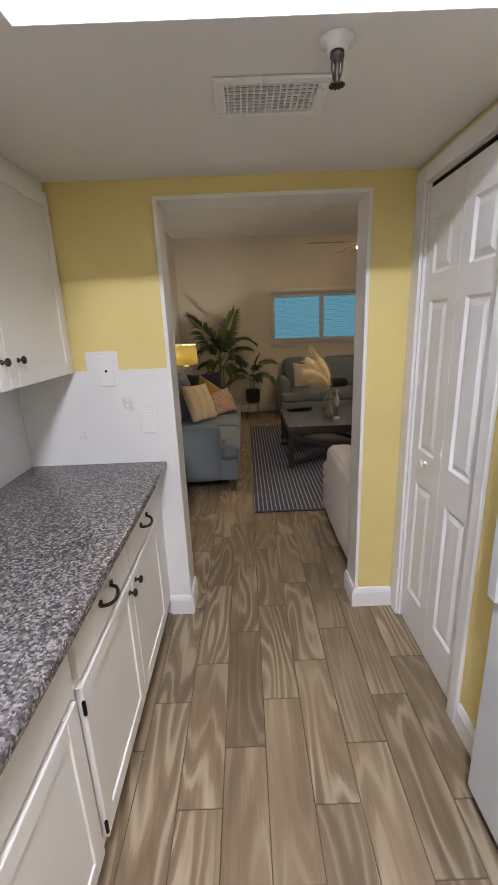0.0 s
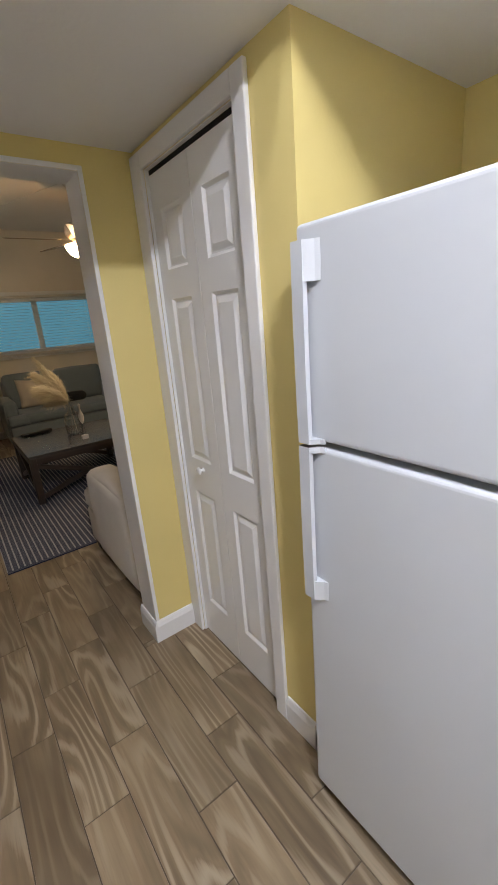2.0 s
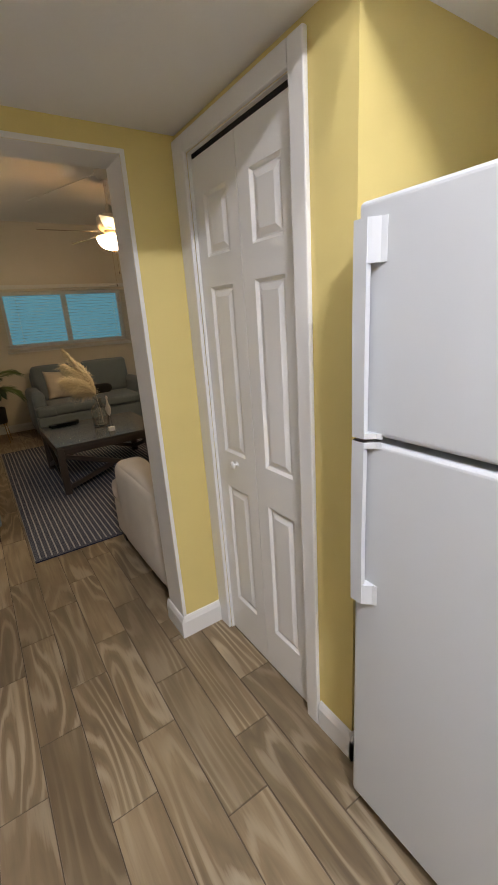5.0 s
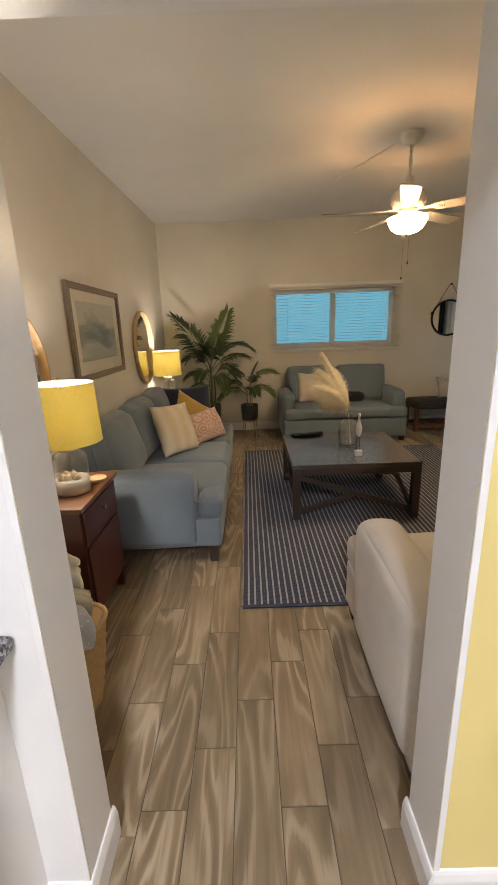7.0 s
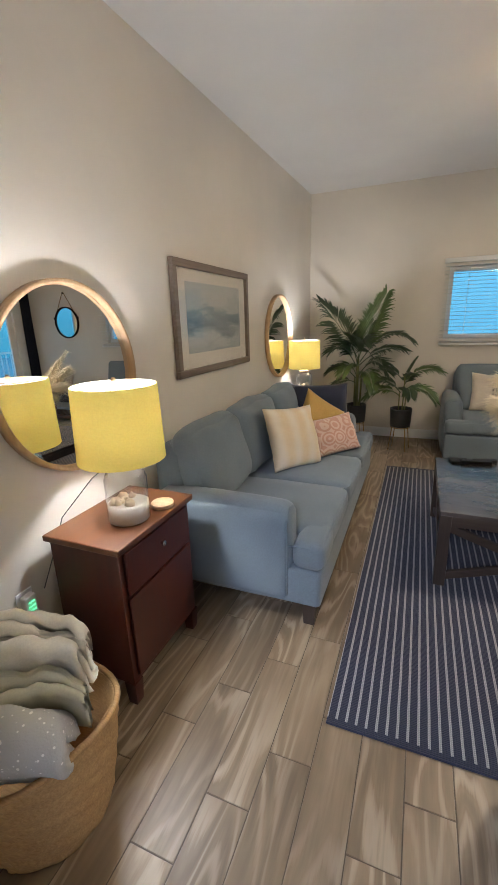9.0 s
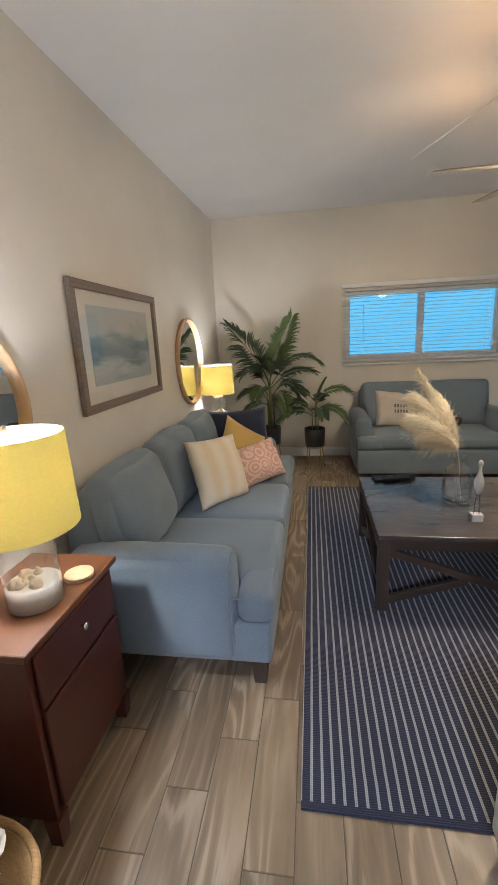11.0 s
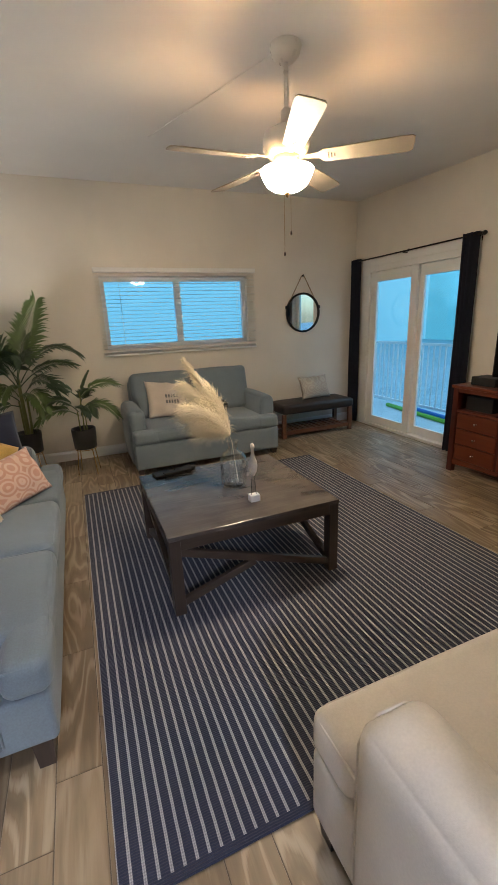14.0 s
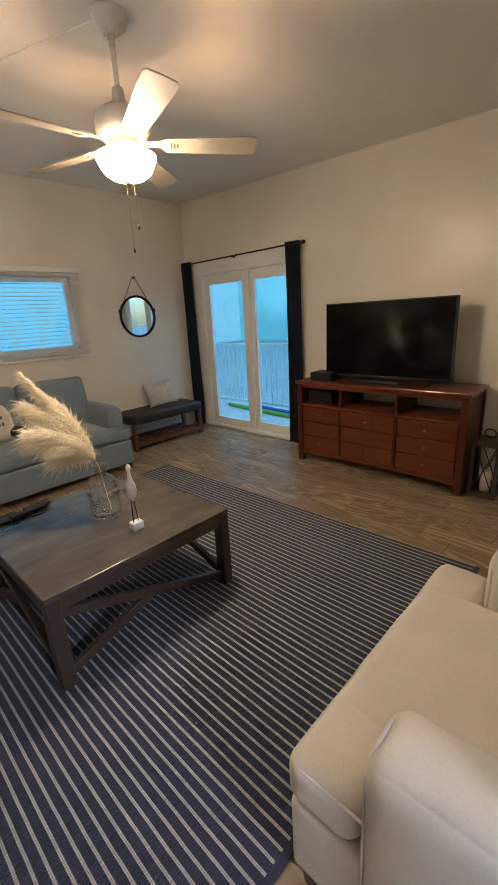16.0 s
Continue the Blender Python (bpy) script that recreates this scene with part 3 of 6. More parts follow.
prism(bm, [(KL + 0.002, 0.86), (OL - 0.017, 0.86), (OL - 0.017, 1.338), (0.035, 1.338), (0.035, 1.425), (-0.11, 1.425), (-0.11, 1.338), (KL + 0.002, 1.338)], KB - 0.003, KB, "y")
box(bm, 0.10, OL - 0.017, KB - 0.003, KB, 0.0, 0.86)
structure("backsplash", bm, WHITE_WALL, "white painted patch of wall above the worktop", "wall")


# ---- kitchen things ----
def panel_door(bm, w, h, t, rail, recess=0.006, m=None):
    """A shaker door in its xz plane, front at y = 0, t thick: rails and stiles round a sunk panel."""
    n = len(bm.verts)
    box(bm, 0, rail, 0, t, 0, h, 0.002, 1)
    box(bm, w - rail, w, 0, t, 0, h, 0.002, 1)
    box(bm, rail, w - rail, 0, t, 0, rail, 0.002, 1)
    box(bm, rail, w - rail, 0, t, h - rail, h, 0.002, 1)
    box(bm, rail, w - rail, recess, t, rail, h - rail)
    bm.verts.ensure_lookup_table()
    if m:
        for v in bm.verts[n:]:
            v.co = m @ v.co
    return bm


def knob(bm, at, out, r=0.014):
    """A turned knob that stands out along a direction."""
    q = Vector(out).to_track_quat("Z", "Y").to_matrix().to_4x4()
    return lathe(bm, [(0.009, 0), (0.009, 0.003), (0.005, 0.006), (0.005, 0.014), (r, 0.019), (r, 0.024), (r * 0.7, 0.028), (0, 0.029)], 16, at, q)


FACE = 0.185            # cabinet fronts


def door_turn(x, y, z):
    return pose(x, y, z, 0, 0, 90)


def base_cabinet(y0, y1, doors, drawers, knobs, pulls):
    t = thing("base_cabinet", (KL, y0, 0), "off-white painted base cabinet under the granite worktop", "cabinet", "kitchen base cabinets")
    d = FACE - KL
    bm = B()
    box(bm, 0.001, d - 0.02, 0, y1 - y0, 0.10, 0.85)
    box(bm, 0.001, d - 0.07, 0, y1 - y0, 0, 0.10)
    part("body", bm, CABINET, t)
    for a, b in doors:
        dr = part("door", panel_door(B(), b - a, 0.53, 0.02, 0.055), CABINET, t)
        dr.matrix_basis = door_turn(d, a - y0, 0.135)
    for a, b in drawers:
        bm = B()
        box(bm, 0, b - a, 0, 0.02, 0, 0.15, 0.003, 2)
        dr = part("drawer_front", bm, CABINET, t)
        dr.matrix_basis = door_turn(d, a - y0, 0.69)
    for y, z in knobs:
        part("knob", knob(B(), (d, y - y0, z), (1, 0, 0)), BRONZE, t, "dark bronze knob", True)
    for y, z in pulls:
        bm = B()
        pts = [(d, y - y0 + 0.048 * math.cos(a), z + 0.02 * math.sin(2 * a) * 0.25) for a in (0, math.pi)]
        arc = [(d + 0.032 * math.sin(math.pi * k / 12) ** 0.7, y - y0 - 0.048 * math.cos(math.pi * k / 12), z - 0.012 + 0.004 * math.cos(2 * math.pi * k / 12)) for k in range(13)]
        tube(bm, arc, 0.0055, 8)
        lathe(bm, [(0.0001, 0), (0.010, 0), (0.010, 0.006), (0, 0.008)], 12, pts[0], pose(0, 0, 0, 0, 90, 0))
        lathe(bm, [(0.0001, 0), (0.010, 0), (0.010, 0.006), (0, 0.008)], 12, pts[1], pose(0, 0, 0, 0, 90, 0))
        part("pull_handle", bm, BRONZE, t, "curved dark bronze pull", True)
    for y in (-0.290,):
        if y0 < y < y1 + 0.02:
            for z in (0.19, 0.61):
                bm = B()
                box(bm, d - 0.002, d + 0.007, y - y0 + 0.001, y - y0 + 0.009, z - 0.022, z + 0.022, 0.002)
                part("hinge", bm, METAL_BLACK, t, "small dark hinge")
    return t


base_cabinet(-0.300, KB - 0.004, [(-0.277, 0.186), (0.194, 0.66)], [(-0.277, 0.186), (0.194, 0.66)],
             [(0.150, 0.63), (0.230, 0.63)], [(-0.050, 0.775), (0.425, 0.775)])
base_cabinet(-1.05, -0.304, [(-0.86, -0.312)], [(-0.86, -0.312)], [(-0.82, 0.63)], [])
base_cabinet(-2.20, -1.054, [(-1.62, -1.062), (-2.18, -1.628)], [(-1.62, -1.062), (-2.18, -1.628)], [(-1.58, 0.63)], [(-1.34, 0.775)])
bm = B()
box(bm, KL + 0.001, 0.218, -2.2, KB - 0.004, 0.851, 0.887, 0.010, 3)
tagged(part("worktop", bm, GRANITE, None, "", False), "speckled grey granite worktop with a rounded edge", "worktop")


def wall_cabinet(y0, y1, splits, knobs):
    t = thing("wall_cabinet", (KL, y0, 1.335), "off-white painted wall cabinet with shaker doors", "cabinet", "kitchen wall cabinets")
    d = 0.262
    bm = B()
    box(bm, 0.001, d, 0, y1 - y0, 0.004, KC - 1.335 - 0.003)
    part("body", bm, CABINET, t)
    for a, b in splits:
        dr = part("door", panel_door(B(), b - a, 0.735, 0.02, 0.055), CABINET, t)
        dr.matrix_basis = door_turn(d + 0.02, a - y0, 0.0)
    for y in knobs:
        part("knob", knob(B(), (d + 0.02, y - y0, 0.094), (1, 0, 0)), BRONZE, t, "dark bronze knob", True)


wall_cabinet(-0.33, KB - 0.004, [(-0.21, 0.300), (0.306, 0.826)], [0.270, 0.372])
wall_cabinet(-1.4, -0.334, [(-1.39, -0.88), (-0.874, -0.345)], [-0.91, -0.84])

# wall plates above the worktop
t = thing("wall_plate", (-0.022, KB - 0.003, 1.335), "white phone plate with one dark jack", "wall plate")
bm = B()
box(bm, -0.035, 0.035, -0.006, -0.0005, -0.07, 0.07, 0.003)
part("plate", bm, PLASTIC, t)
part("jack", lathe(B(), [(0, 0), (0.006, 0), (0.006, 0.002), (0, 0.002)], 12, (0, -0.006, 0), pose(0, 0, 0, 90)), SLOT, t, "round dark jack")
t = thing("light_switch", (0.146, KB - 0.003, 1.093), "white rocker light switch on the wall", "switch")
bm = B()
box(bm, -0.037, 0.037, -0.006, -0.0005, -0.06, 0.06, 0.003)
part("plate", bm, PLASTIC, t)
bm = B()
box(bm, -0.017, 0.017, -0.010, -0.0065, -0.033, 0.033, 0.002)
part("rocker", bm, PLASTIC, t)
for x, z, r in ((0.055, 1.175, 0.034), (-0.17, 1.03, 0.022)):
    rnd = random.Random(int(r * 1000))
    bm = B()
    for k in range(7):
        a, q = 6.28 * rnd.random(), r * (0.25 + 0.65 * rnd.random())
        rr = r * (0.30 + 0.25 * rnd.random())
        px, pz = (0, 0) if k == 0 else (q * math.cos(a), q * math.sin(a))
        lathe(bm, [(0, 0), (rr, 0), (rr * 0.8, 0.0007 + 0.0002 * k), (0, 0.0010 + 0.0002 * k)], 14, (x + px, KB - 0.0032, z + pz), pose(0, 0, 0, 90))
    tagged(part("plaster_patch", bm, PATCH, None, "", True), "rough cream plaster patch on the white wall", "wall patch", "wall patches")


def raised_panel(bm, y0, y1, z0, z1, x):
    """A moulded field on a door face that looks towards -x: sunk groove, raised middle."""
    steps = [(0.0, 0.0), (0.010, 0.009), (0.016, 0.009), (0.036, 0.001)]
    loops = []
    for inset, depth in steps:
        loops.append([bm.verts.new((x + depth, a, b)) for a, b in ((y0 + inset, z0 + inset), (y1 - inset, z0 + inset), (y1 - inset, z1 - inset), (y0 + inset, z1 - inset))])
    for u, v in zip(loops, loops[1:]):
        for k in range(4):
            j = (k + 1) % 4
            bm.faces.new((u[k], u[j], v[j], v[k]))
    bm.faces.new(loops[-1])


def fold_leaf(name, y0, y1, parent):
    """One leaf of the folding door, front face at x = 0."""
    h, s = 2.005, 0.065
    rows = [(0.20, 0.78), (0.935, 1.577), (1.68, 1.885)]
    bm = B()
    ys, zs = [y0, y0 + s, y1 - s, y1], [0] + [z for r in rows for z in r] + [h]
    grid = {(i, k): bm.verts.new((0, y, z)) for i, y in enumerate(ys) for k, z in enumerate(zs)}
    for i in range(3):
        for k in range(len(zs) - 1):
            if i == 1 and k in (1, 3, 5):
                continue
            bm.faces.new((grid[i, k], grid[i + 1, k], grid[i + 1, k + 1], grid[i, k + 1]))
    for a, b in rows:
        raised_panel(bm, ys[1], ys[2], a, b, 0)
    box(bm, 0.012, 0.032, y0, y1, 0, h)
    box(bm, 0.0001, 0.012, y0, y0 + 0.004, 0, h)
    box(bm, 0.0001, 0.012, y1 - 0.004, y1, 0, h)
    bmesh.ops.remove_doubles(bm, verts=bm.verts, dist=0.00005)
    return part(name, bm, TRIM, parent)


t = thing("door_pantry", (KR + 0.012, 0, 0.008), "white six-panel folding pantry door, closed", "door", kind="structure")
mid = (CY0 + CY1) / 2
leaf = fold_leaf("leaf", mid + 0.0015, CY1 - 0.004, t)
fold_leaf("leaf", CY0 + 0.004, mid - 0.0015, t)
part("knob", knob(B(), (0, 0.60, 0.897), (-1, 0, 0), 0.016), PLASTIC, leaf, "small white knob", True)
bm = B()
box(bm, 0.004, 0.03, CY0 + 0.002, CY1 - 0.002, 2.010, 2.026)
part("track", bm, SLOT, t, "dark track above the leaves")


def refrigerator():
    y0, y1, top = -0.821, -0.117, 1.676
    t = thing("refrigerator", (1.29, y1, 0), "white top-freezer refrigerator with long moulded handles", "refrigerator")
    w = y1 - y0
    bm = B()
    box(bm, 0.075, 0.70, -w + 0.004, -0.004, 0.035, top - 0.012, 0.008, 2)
    part("cabinet", bm, ENAMEL_SIDE, t, "pebbled white side panels")
    for name, a, b in (("freezer_door", 1.208, top), ("fridge_door", 0.045, 1.194)):
        bm = B()
        box(bm, 0.0, 0.066, -w, 0, a, b, 0.012, 4)
        door = part(name, bm, ENAMEL, t)
        bm = B()
        box(bm, 0.066, 0.076, -w + 0.012, -0.012, a + 0.008, b - 0.008)
        part("gasket", bm, GASKET, door, "grey rubber gasket")
        bm = B()
        if name == "freezer_door":
            z0, z1, ends = 1.205, 1.640, (0.080, 0.012)
        else:
            z0, z1, ends = 0.775, 1.197, (0.055, 0.014)
        yc = -0.029
        n = 14
        out = [(-0.025 - 0.002 * math.sin(math.pi * k / n), z0 + (z1 - z0) * k / n) for k in range(n + 1)]
        inn = [(-0.013 - 0.001 * math.sin(math.pi * k / n), z0 + (z1 - z0) * k / n) for k in range(n + 1)]
        top_len, bot_len = (ends if name == "freezer_door" else (ends[1], ends[0]))
        prism(bm, out + inn[::-1], yc - 0.017, yc + 0.017, "y")
        mount = [(-0.0245, yc + 0.0165), (-0.0245, yc - 0.016), (-0.019, yc - 0.022), (-0.006, yc - 0.034), (-0.001, yc - 0.044), (0.004, yc - 0.044), (0.004, yc + 0.0165)]
        prism(bm, mount, z1 - top_len, z1, "z")
        prism(bm, mount, z0, z0 + bot_len, "z")
        part("handle", bm, ENAMEL, door, "long moulded white handle")
    bm = B()
    lathe(bm, [(0, 0), (0.021, 0), (0.0225, 0.003), (0.021, 0.006), (0.018, 0.006), (0.018, 0.004)], 32, (0, -w + 0.055, 1.618), pose(0, 0, 0, 0, -90))
    badge = part("badge", bm, CHROME, t, "round chrome badge", True)
    part("badge_face", lathe(B(), [(0, 0.004), (0.0178, 0.004), (0.0178, 0.0050), (0, 0.0050)], 32, (0, -w + 0.055, 1.618), pose(0, 0, 0, 0, -90)), DARK_EMBLEM, badge, "dark badge face with chrome curls")
    bm = B()
    for s in (-1, 1):
        arc = [(-0.0058, -w + 0.055 + s * (0.0055 + 0.005 * math.cos(a)), 1.618 + 0.0065 * math.sin(a)) for a in (k * 0.5 for k in range(12))]
        tube(bm, arc, 0.0011, 6)
    part("curl", bm, CHROME, badge, "plain chrome curls", True)
    part("plug", lathe(B(), [(0, 0), (0.007, 0), (0.006, 0.003), (0, 0.004)], 16, (0, -w + 0.046, 0.802), pose(0, 0, 0, 0, -90)), PLASTIC, t, "white hole plug", True)
    bm = B()
    box(bm, 0.004, 0.06, -w + 0.012, -w + 0.10, 1.1955, 1.2065, 0.002)
    part("hinge", bm, ENAMEL, t, "flat white hinge between the doors")
    bm = B()
    box(bm, 0.02, 0.10, -w + 0.010, -w + 0.050, top - 0.012, top + 0.007, 0.006, 3)
    part("hinge_cover", bm, ENAMEL, t, "rounded white hinge cover")
    bm = B()
    box(bm, 0.03, 0.09, -w + 0.03, -0.03, 0.012, 0.04, 0.003)
    part("toe_grille", bm, GASKET, t, "dark grille under the door")
    for y in (-w + 0.05, -0.05):
        for x in (0.07, 0.62):
            part("foot", lathe(B(), [(0, 0), (0.016, 0), (0.016, 0.012), (0.007, 0.014), (0.007, 0.045), (0, 0.045)], 12, (x, y, 0)), PLASTIC, t)


refrigerator()

# ceiling vent and sprinkler
t = thing("ceiling_vent", (0.720, 0.238, KC), "white ceiling air vent with an egg-crate grille", "vent")
VX, VY = 0.152, 0.098
bm = B()
for s in ((-VX, VX, -VY, -VY + 0.026), (-VX, VX, VY - 0.026, VY), (-VX, -VX + 0.03, -VY + 0.026, VY - 0.026), (VX - 0.03, VX, -VY + 0.026, VY - 0.026)):
    box(bm, *s, -0.010, -0.0005, 0.003, 1)
part("frame", bm, PLASTIC, t)
# near-black sheet stands for the shade inside the duct
bm = B()
box(bm, -VX + 0.028, VX - 0.028, -VY + 0.024, VY - 0.024, -0.002, -0.0006)
part("backing", bm, SLOT, t, "dark sheet behind the grille for the duct's shade")
for k in range(14):
    x = -VX + 0.038 + k * (2 * VX - 0.076) / 13
    bm = B()
    box(bm, x - 0.0022, x + 0.0022, -VY + 0.026, VY - 0.026, -0.008, -0.0022)
    part("slat", bm, PLASTIC, t)
for k in range(8):
    y = -VY + 0.036 + k * (2 * VY - 0.072) / 7
    bm = B()
    box(bm, -VX + 0.03, VX - 0.03, y - 0.0022, y + 0.0022, -0.0075, -0.0025)
    part("cross_slat", bm, PLASTIC, t)
t = thing("fire_sprinkler", (0.857, 0.02, KC), "pendent fire sprinkler with a white collar", "sprinkler")
part("collar", lathe(B(), [(0, 0), (0.040, 0), (0.040, -0.004), (0.024, -0.010), (0.022, -0.022), (0, -0.022)], 28), PLASTIC, t, "white collar", True)
bm = B()
lathe(bm, [(0, -0.020), (0.015, -0.020), (0.016, -0.032), (0.010, -0.038), (0.006, -0.045), (0.0055, -0.075), (0.007, -0.080), (0, -0.081)], 16)
for s in (-1, 1):
    tube(bm, [(s * 0.012, 0, -0.032), (s * 0.011, 0, -0.055), (s * 0.004, 0, -0.078)], 0.0028, 6)
part("body", bm, BRASS_DARK, t, "dark brass frame", True)
bm = B()
for k in range(12):
    a = 2 * math.pi * k / 12
    bar(bm, (0.006 * math.cos(a), 0.006 * math.sin(a), -0.084), (0.018 * math.cos(a), 0.018 * math.sin(a), -0.085), 0.0055, 0.002)
lathe(bm, [(0, -0.081), (0.010, -0.081), (0.010, -0.087), (0, -0.087)], 16)
part("deflector", bm, BRASS_DARK, t, "toothed deflector")
t = thing("kitchen_ceiling_light", (0.62, -1.55, 2.85), "white fluorescent box light in the ceiling well", "ceiling light")
bm = B()
box(bm, -0.32, 0.32, -0.10, 0.10, -0.07, -0.001, 0.01)
part("housing", bm, PLASTIC, t)
t = thing("kitchen_ceiling_light", (0.90, -0.38, 2.85), "small white ceiling light in the ceiling well", "ceiling light")
part("housing", lathe(B(), [(0, -0.001), (0.10, -0.001), (0.10, -0.05), (0.085, -0.07), (0, -0.07)], 32), PLASTIC, t, "", True)

# ---- dining room things, seen past the refrigerator ----
t = thing("wall_picture", (5.6, -0.76, 1.29), "framed sand dollar print on the dining room wall", "picture")
bm = B()
W2, H2, fw = 0.25, 0.31, 0.028
for s in ((-W2, W2, 0, fw), (-W2, W2, 2 * H2 - fw, 2 * H2), (-W2, -W2 + fw, fw, 2 * H2 - fw), (W2 - fw, W2, fw, 2 * H2 - fw)):
    box(bm, -0.03, -0.001, s[0], s[1], s[2], s[3], 0.003)
part("frame", bm, DARKWOOD, t, "dark wooden frame")
bm = B()
box(bm, -0.012, -0.002, -W2 + fw, W2 - fw, fw, 2 * H2 - fw)
part("print", bm, PAPER, t, "cream paper")
bm = B()
ring = [(-0.015, 0.145 * math.cos(a), 0.32 + 0.12 * math.sin(a)) for a in (2 * math.pi * k / 40 for k in range(41))]
tube(bm, ring, 0.004, 6)
for k in range(5):
    a = math.pi / 2 + 2 * math.pi * k / 5
    pet = [(-0.015, 0.085 * math.cos(a) * s + 0.018 * math.sin(math.pi * s) * math.cos(a + 1.57) * q, 0.32 + 0.075 * math.sin(a) * s + 0.018 * math.sin(math.pi * s) * math.sin(a + 1.57) * q) for q, ss in ((1, (0.1, 0.3, 0.5, 0.7, 0.9, 1.0)), (-1, (0.9, 0.7, 0.5, 0.3, 0.1))) for s in ss]
    tube(bm, pet, 0.004, 6)
part("drawing", bm, DARKWOOD, t, "sand dollar drawn in dark line")
t = thing("wall_sconce", (5.6, -0.86, 1.98), "iron wall sconce with a small lit candle bulb", "wall lamp")
bm = B()
lathe(bm, [(0, 0), (0.05, 0), (0.05, 0.012), (0, 0.02)], 20, (0, 0, 0), pose(0, 0, 0, 0, -90))
tube(bm, [(-0.01, 0, 0), (-0.08, 0, -0.08), (-0.15, 0, -0.06), (-0.17, 0, 0.04)], 0.009, 8)
lathe(bm, [(0, 0.03), (0.035, 0.04), (0.04, 0.05), (0.012, 0.05), (0.012, 0.13), (0, 0.13)], 16, (-0.17, 0, 0))
part("bracket", bm, METAL_BLACK, t, "curled black iron bracket", True)
part("bulb", lathe(B(), [(0, 0.131), (0.010, 0.135), (0.017, 0.16), (0.010, 0.19), (0, 0.21)], 16, (-0.17, 0, 0)), glow("candle_bulb", (1.0, 0.66, 0.28), 14.0), t, "glowing candle bulb", True)
t = thing("dining_bench", (5.38, -0.18, 0), "dark wooden storage bench by the wall", "bench")
bm = B()
box(bm, -0.18, 0.20, -0.50, 0.50, 0.27, 0.31, 0.006)
part("seat", bm, DARKWOOD, t)
bm = B()
box(bm, -0.15, 0.19, -0.48, 0.48, 0.0, 0.2695, 0.004)
part("body", bm, DARKWOOD, t)


def dining_chair(x, y, turn):
    t = thing("dining_chair", (x, y, 0), "dark wooden dining chair with a tall back", "chair", "dining chairs", turn)
    bm = B()
    box(bm, -0.22, 0.22, -0.22, 0.22, 0.43, 0.47, 0.01)
    part("seat", bm, DARKWOOD, t)
    for a, b in ((-1, -1), (1, -1)):
        bm = B()
        bar(bm, (a * 0.19, b * 0.19, 0), (a * 0.19, b * 0.19, 0.43), 0.04, 0.04, 0.004)
        part("leg", bm, DARKWOOD, t)
    for a in (-1, 1):
        bm = B()
        bar(bm, (a * 0.19, 0.24, 0), (a * 0.19, 0.20, 0.46), 0.04, 0.04, 0.004)
        bar(bm, (a * 0.19, 0.20, 0.46), (a * 0.19, 0.27, 1.02), 0.04, 0.035, 0.004)
        part("back_leg", bm, DARKWOOD, t)
    bm = B()
    bar(bm, (-0.17, 0.258, 0.93), (0.17, 0.258, 0.93), 0.025, 0.14, 0.004)
    part("top_rail", bm, CHERRY, t)
    bm = B()
    bar(bm, (-0.17, 0.225, 0.66), (0.17, 0.225, 0.66), 0.025, 0.06, 0.004)
    part("backrest", bm, CHERRY, t)


dining_chair(4.66, -0.98, -70)
dining_chair(4.55, -1.75, 60)
t = thing("dining_table", (4.90, -1.40, 0), "dark dining table with a thin glass top", "table")
part("tabletop", lathe(B(), [(0, 0.735), (0.79, 0.735), (0.797, 0.742), (0.79, 0.749), (0, 0.749)], 48), GLASS, t, "round glass top", True)
part("pedestal", lathe(B(), [(0, 0), (0.28, 0), (0.28, 0.03), (0.08, 0.08), (0.06, 0.35), (0.09, 0.55), (0.22, 0.72), (0.22, 0.734), (0, 0.734)], 28), DARKWOOD, t, "", True)


# ---- living room: window, blind, sliding door ----
t = thing("window_north", (WX0, FAR, WZ0), "white vinyl slider window with two panes", "window", kind="structure")
w, h = WX1 - WX0, WZ1 - WZ0
bm = B()
for s in ((0, w, 0, 0.05), (0, w, h - 0.05, h), (0, 0.05, 0.05, h - 0.05), (w - 0.05, w, 0.05, h - 0.05), (w / 2 - 0.035, w / 2 + 0.035, 0.05, h - 0.05)):
    box(bm, s[0], s[1], 0.06, 0.12, s[2], s[3], 0.003, 1)
part("window_frame", bm, VINYL, t)
for a, b in ((0.05, w / 2 - 0.035), (w / 2 + 0.035, w - 0.05)):
    bm = B()
    box(bm, a, b, 0.085, 0.091, 0.05, h - 0.05)
    p = part("pane", bm, PANE, t)
    p.visible_shadow = False
t = thing("window_blind", (0, FAR, 0), "white slatted blind with its slats open", "blind")
bm = B()
box(bm, 1.065, 2.945, -0.058, -0.002, 2.035, 2.085, 0.004)
part("headrail", bm, VINYL, t)
bm = B()
box(bm, 1.075, 2.935, -0.052, -0.006, 1.15, 1.172, 0.004)
part("bottom_rail", bm, VINYL, t)
for k in range(4):
    bm = B()
    box(bm, 1.075, 2.935, -0.054, -0.006, 1.1745 + 0.006 * k, 1.1765 + 0.006 * k)
    part("stacked_slat", bm, VINYL, t)
bm = B()
v = [(-0.025, -0.0008), (-0.012, 0.0005), (0, 0.0009), (0.012, 0.0005), (0.025, -0.0008)]
prism(bm, v + [(a, b + 0.0011) for a, b in v[::-1]], 1.075, 2.935, "x")
first = None
for k in range(20):
    z = 1.232 + k * 0.0405
    if first is None:
        first = part("slat", bm, SLAT, t)
        first.matrix_basis = pose(0, -0.03, z, 1)
    else:
        o = new("slat", first.data)
        o.parent = t
        o.matrix_basis = pose(0, -0.03, z, 1)
